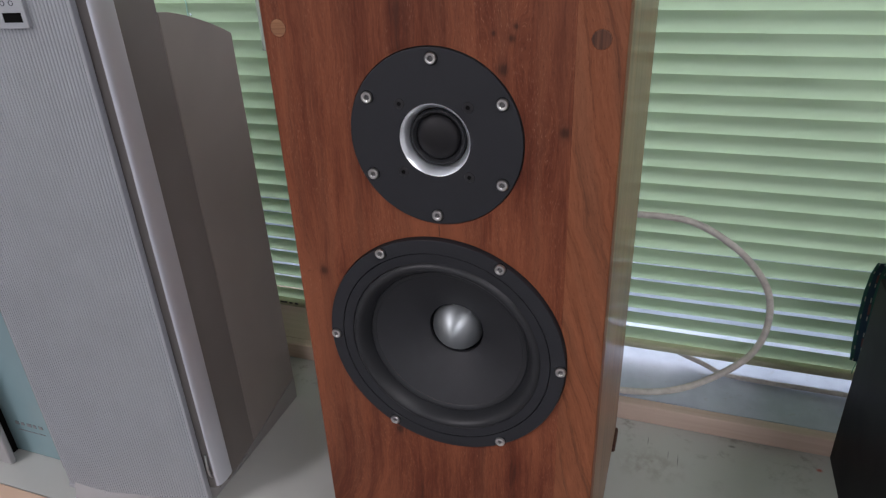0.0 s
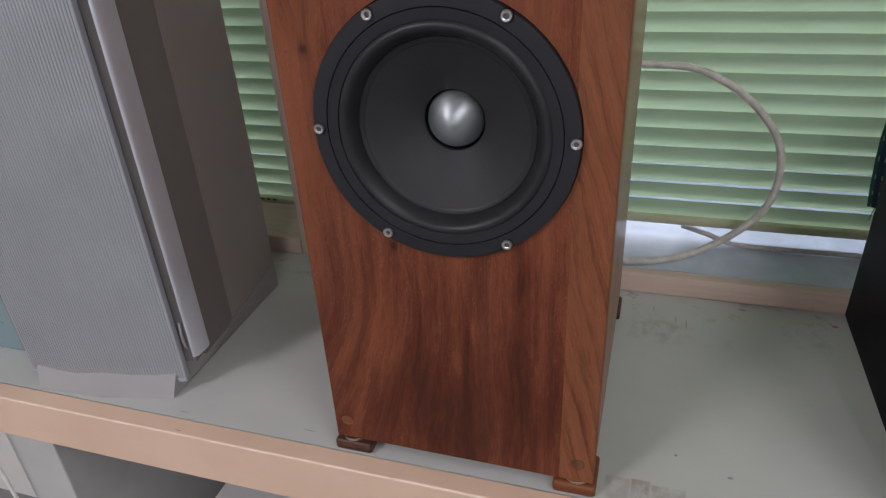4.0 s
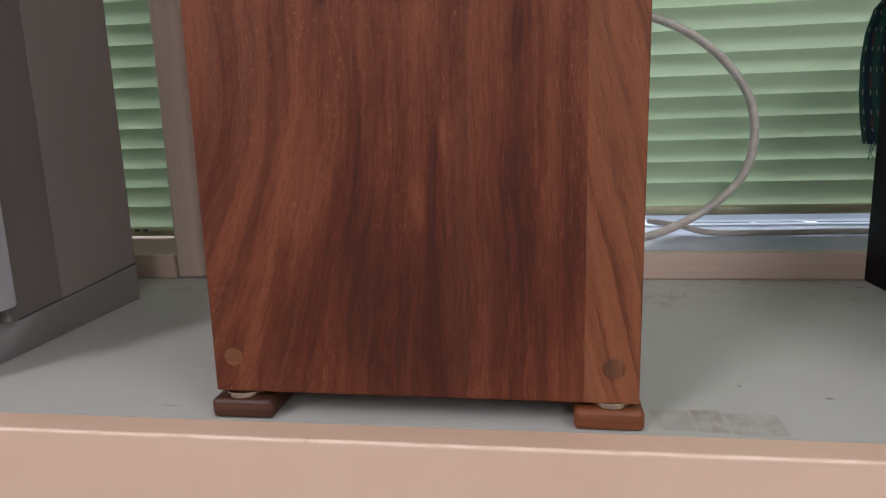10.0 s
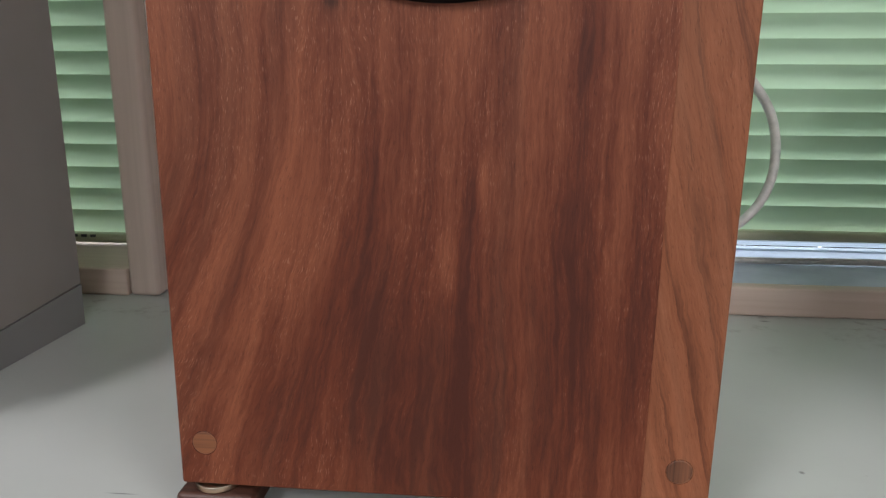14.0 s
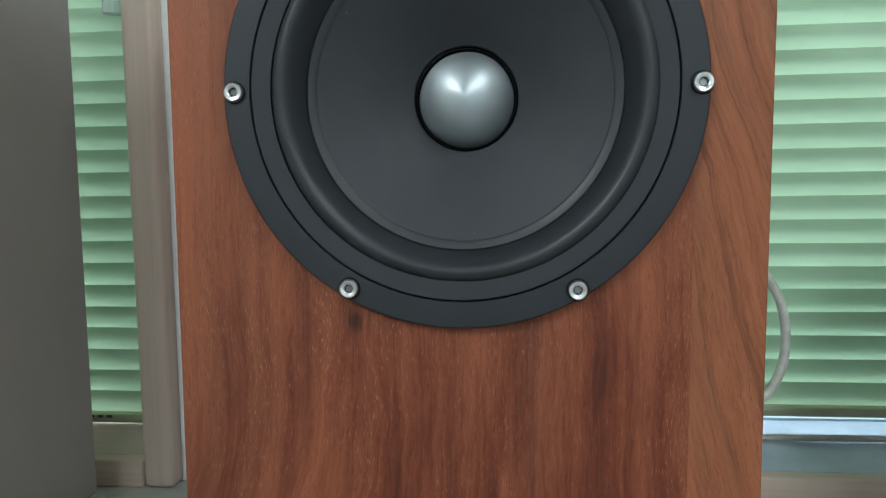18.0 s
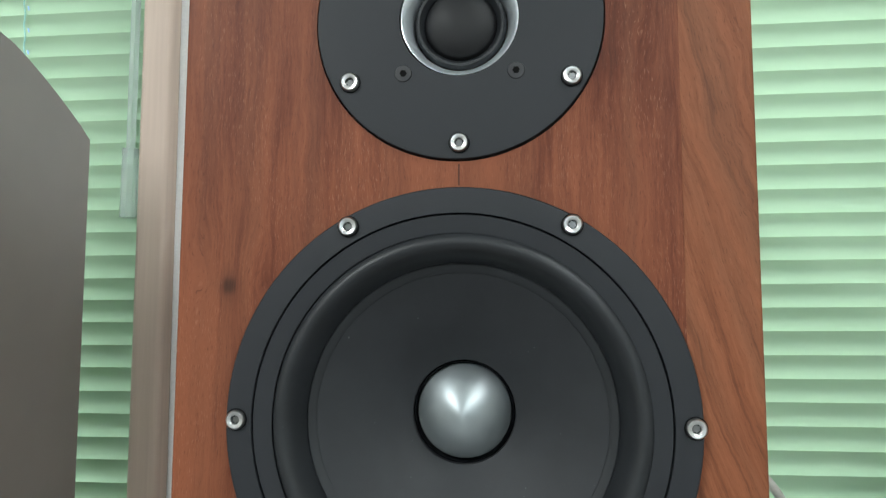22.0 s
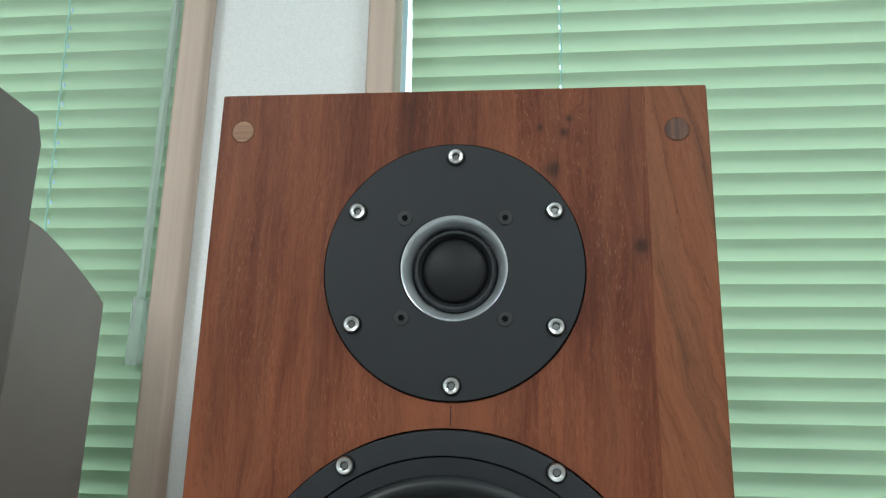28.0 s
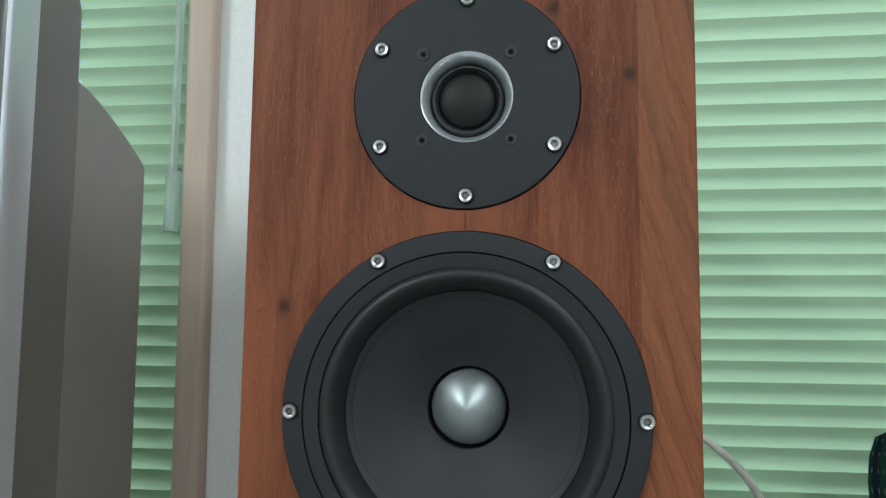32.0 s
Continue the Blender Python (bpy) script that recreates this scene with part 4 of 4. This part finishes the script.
    bm.faces.new((cols[-1][0], back[1][0], back[1][1], cols[-1][1])), bm.faces.new((back[0][0], cols[0][0], cols[0][1], back[0][1]))
    bm.faces.new((back[1][0], back[0][0], back[0][1], back[1][1]))
    bm.faces.new([c[0] for c in cols] + [back[1][0], back[0][0]]), bm.faces.new([c[1] for c in cols] + [back[1][1], back[0][1]])
    part("grille", bm, GRILLE, ob, "silver vertically ribbed grille")
    part("grille_edge", boxed(x1 - 0.0022, x1 + 0.0012, -0.0215, -0.0140, z0 - 0.002, z1, 0.0010), GRILLE, ob, "smooth silver edge of the grille", True)
    foot = [(x0 + (x1 - x0) * k / 24, -0.0200 - 0.0060 * (1 - (2 * k / 24 - 1) ** 2)) for k in range(25)]
    part("grille_edge", prism(foot + [(x1, -0.0135), (x0, -0.0135)], z0 - 0.0035, z0 + 0.0008, 0.0006), GRILLE, ob, "smooth silver foot of the grille")
    badge = part("badge", boxed(-0.092, -0.052, -0.0268, -0.024, 0.522, 0.548, 0.0004), GRILLE, ob, "pale control badge")
    part("display", boxed(-0.0720, -0.0560, -0.0272, -0.0266, 0.5265, 0.5335), GAP, badge, "small dark display")
    for k in range(2):
        part("print_ring", lathe([(0.0015, -0.0002), (0.0015, -0.0005), (0.0020, -0.0005), (0.0020, -0.0002)], -0.0695 + 0.0075 * k, 0.5405, 20, cy=-0.0266), PRINT, badge, "small round mark")
    return ob


silver_speaker()

teal = thing("teal_panel_box", (-0.555, 0.045, Z), "bluish teal glossy equipment box standing on the bench", "equipment box")
part("body", boxed(-0.09, 0.035, 0.0, 0.12, 0.0002, 0.42, 0.004, 3), TEAL, teal, "", True)
for k, w in enumerate((0.006, 0.005, 0.007, 0.005, 0.006)):
    part("lettering", boxed(-0.028 + 0.0095 * k, -0.028 + 0.0095 * k + w, -0.0004, 0.0003, 0.0485, 0.0530), FAINT_PRINT, teal, "dark unreadable lettering")
part("lettering", boxed(-0.027, 0.016, -0.0004, 0.0003, 0.0395, 0.0405), FAINT_PRINT, teal)

grey = thing("grey_box", (-0.62, 0.022, Z), "small grey metal equipment box with dark side", "equipment box")
part("body", boxed(-0.12, 0.020, 0.008, 0.20, 0.0002, 0.14, 0.003), GAP, grey, "black casing")
part("front_panel", boxed(-0.12, 0.036, 0.0, 0.0078, 0.001, 0.142, 0.002), PLINTH, grey, "grey front panel")

roller = thing("white_rod_end", (-0.53, -0.0375, 0.733), "white plastic rod end fixed to the bench lip", "rod")
bm = lathe([(0, 0), (0.0105, 0), (0.0125, 0.0015), (0.0130, 0.004), (0.0130, 0.012), (0.0108, 0.013), (0.0105, 0.09), (0, 0.09)], 0, 0, 28)
bmesh.ops.transform(bm, verts=bm.verts[:], matrix=pose(0, 0, 0, 0, 0, 90))
part("rod", bm, WHITE_PLASTIC, roller, "", True)
part("string", tube([(-0.006, 0.0, -0.0128), (-0.004, 0.004, -0.05), (-0.005, 0.008, -0.12), (-0.006, 0.010, -0.20)], 0.0022, 8, 4), WHITE_PLASTIC, roller, "white hanging string", True)

# ---- black loudspeaker and its cloth ----
dark = thing("black_loudspeaker", (0.35, 0.0, Z), "black vinyl covered loudspeaker with cloth over its top", "loudspeaker")
part("cabinet", boxed(0.0, 0.24, 0.02, 0.3155, 0.0002, 0.240, 0.002, 2), BLACK_VENEER, dark, "", True)
part("front_grille", boxed(0.006, 0.234, 0.006, 0.0198, 0.006, 0.234, 0.004, 2), GAP, dark, "black cloth grille", True)


def cloth():
    bm = bmesh.new()
    uv = bm.loops.layers.uv.new("weave")
    line = [(0.10, 0.9755)]
    line += [(0.10 + 0.21 * k / 10, 0.9755) for k in range(1, 10)]
    line += [(0.318, 0.9765), (0.334, 0.9775), (0.350, 0.9700), (0.360, 0.9500), (0.362, 0.9250), (0.358, 0.8950), (0.352, 0.8700), (0.345, 0.8520)]
    n, m = 26, len(line)
    rows = []
    line = [(y, z + 0.018) for y, z in line]
    for i in range(n + 1):
        x = 0.357 + 0.202 * i / n
        row = []
        for j, (y, z) in enumerate(line):
            hang = max(0.0, (j - 9) / (m - 10))
            f = 0.007 * hang * math.sin(i * 0.9 + 0.6 * j) + 0.004 * noise.noise((x * 40, j * 0.4, 2.0)) * min(1, hang + 0.05)
            lift = 0.003 * (1 - hang) * abs(noise.noise((x * 25, y * 25, 5.0)))
            row.append(bm.verts.new((x - 0.007 * hang * (1 if i == 0 else 0.3), y + f, z + lift + 0.010 * hang * noise.noise((x * 30, 1.0, 1.0)))))
        rows.append(row)
    for i in range(n):
        for j in range(m - 1):
            face = bm.faces.new((rows[i][j], rows[i + 1][j], rows[i + 1][j + 1], rows[i][j + 1]))
            for lp, (a, b) in zip(face.loops, ((i, j), (i + 1, j), (i + 1, j + 1), (i, j + 1))):
                lp[uv].uv = (a / n, b / m)
    bmesh.ops.solidify(bm, geom=bm.faces[:], thickness=0.0016)
    return tagged(part("cloth", bm, CLOTH, None, "", True), "dark green checked cloth draped over a black loudspeaker", "cloth")


cloth()
fringe_rng = random.Random(4)
fringe = thing("cloth_fringe", (0.359, 0.342, 0.870), "frayed green threads at the hem of the cloth", "fringe")
for k in range(16):
    x = 0.0 + 0.004 * k
    part("thread", tube([(x, 0.0, 0.004), (x - 0.002 + fringe_rng.uniform(-0.003, 0.003), fringe_rng.uniform(-0.005, 0.005), -0.006), (x - 0.004 + fringe_rng.uniform(-0.004, 0.004), fringe_rng.uniform(-0.008, 0.006), -0.013)], 0.0005, 5, 3), CLOTH, fringe)

# ---- cables ----
tagged(part("cable", tube([(0.06, 0.372, 1.004), (0.115, 0.388, 1.002), (0.172, 0.392, 0.996), (0.225, 0.391, 0.966), (0.261, 0.389, 0.923), (0.269, 0.382, 0.879), (0.256, 0.370, 0.841), (0.220, 0.355, 0.811), (0.172, 0.340, 0.790), (0.118, 0.334, 0.7815), (0.06, 0.336, 0.7815)], 0.0041, 14, 10), CABLE, None, "", True), "scuffed pale grey cable looped against the blind", "cable")
tagged(part("thin_cable", tube([(0.176, 0.424, 0.7890), (0.206, 0.412, 0.7860), (0.236, 0.404, 0.7795), (0.290, 0.402, 0.7790), (0.350, 0.401, 0.7800), (0.45, 0.401, 0.7800), (0.8, 0.405, 0.7800)], 0.0032, 10, 8), CABLE, None, "", True), "thin pale cable lying along the window sill", "cable")

# ---- under the bench ----
carton = thing("carton", (0.0, 0.0, 0.2952), "pale grey carton with stickers on the shelf under the bench", "box")
part("body", boxed(-0.357, 0.32, 0.002, 0.128, 0.0, 0.2305, 0.006, 3), CARDBOARD, carton, "", True)
sticker = part("sticker", boxed(-0.345, -0.262, 0.015, 0.060, 0.2300, 0.2309), STICKER, carton, "silver sticker with unreadable print")
for k in range(6):
    part("print_bar", boxed(-0.337 + 0.011 * k, -0.329 + 0.011 * k, 0.0465, 0.0490, 0.2308, 0.2311), FAINT_PRINT, sticker)
for k in range(3):
    part("print_bar", boxed(-0.340, -0.285 + 0.008 * k, 0.020 + 0.007 * k, 0.0212 + 0.007 * k, 0.2308, 0.2311), FAINT_PRINT, sticker)
sheet = part("instruction_label", boxed(-0.118, 0.115, 0.010, 0.112, 0.2300, 0.2309), PAPER, carton, "printed instruction label")
for i in range(3):
    for j in range(3):
        x, y = -0.112 + 0.076 * i, 0.104 - 0.032 * j
        part("print_bar", boxed(x, x + 0.030, y - 0.0042, y - 0.0018, 0.2308, 0.2311), FAINT_PRINT, sheet, "dark unreadable heading")
        edge = box(boxed(x - 0.002, x + 0.072, y, y + 0.0006, 0.2308, 0.2311), x - 0.002, x - 0.0014, y - 0.029, y, 0.2308, 0.2311)
        part("print_frame", box(box(edge, x + 0.0714, x + 0.072, y - 0.029, y, 0.2308, 0.2311), x - 0.002, x + 0.072, y - 0.0296, y - 0.029, 0.2308, 0.2311), PRINT, sheet, "thin printed frame")
        for k in range(3):
            part("print_bar", boxed(x + 0.002, x + 0.050 - 0.009 * ((i + j + k) % 3), y - 0.0102 - 0.006 * k, y - 0.0092 - 0.006 * k, 0.2308, 0.2311), FAINT_PRINT, sheet)
black = thing("black_case", (0.0, 0.0, 0.2952), "black equipment case at the back of the lower shelf", "case")
part("body", boxed(-0.33, 0.35, 0.136, 0.325, 0.0, 0.225, 0.003), GAP, black)
part("edge_trim", boxed(-0.325, 0.345, 0.1305, 0.1358, 0.205, 0.226, 0.0015), BLACK_VENEER, black, "black edge strip")

# ---- ceiling lamps ----
tube_white = plain("lamp_housing", (0.75, 0.75, 0.73), 0.5)
for x, y, wide, watts in LAMPS:
    lamp = thing("ceiling_lamp", (x, y, CEILING), "white ceiling lamp with fluorescent tube", "ceiling lamp", "ceiling lamps")
    part("housing", boxed(-wide / 2 - 0.02, wide / 2 + 0.02, -0.62, 0.62, -0.06, -0.0005, 0.004), tube_white, lamp)
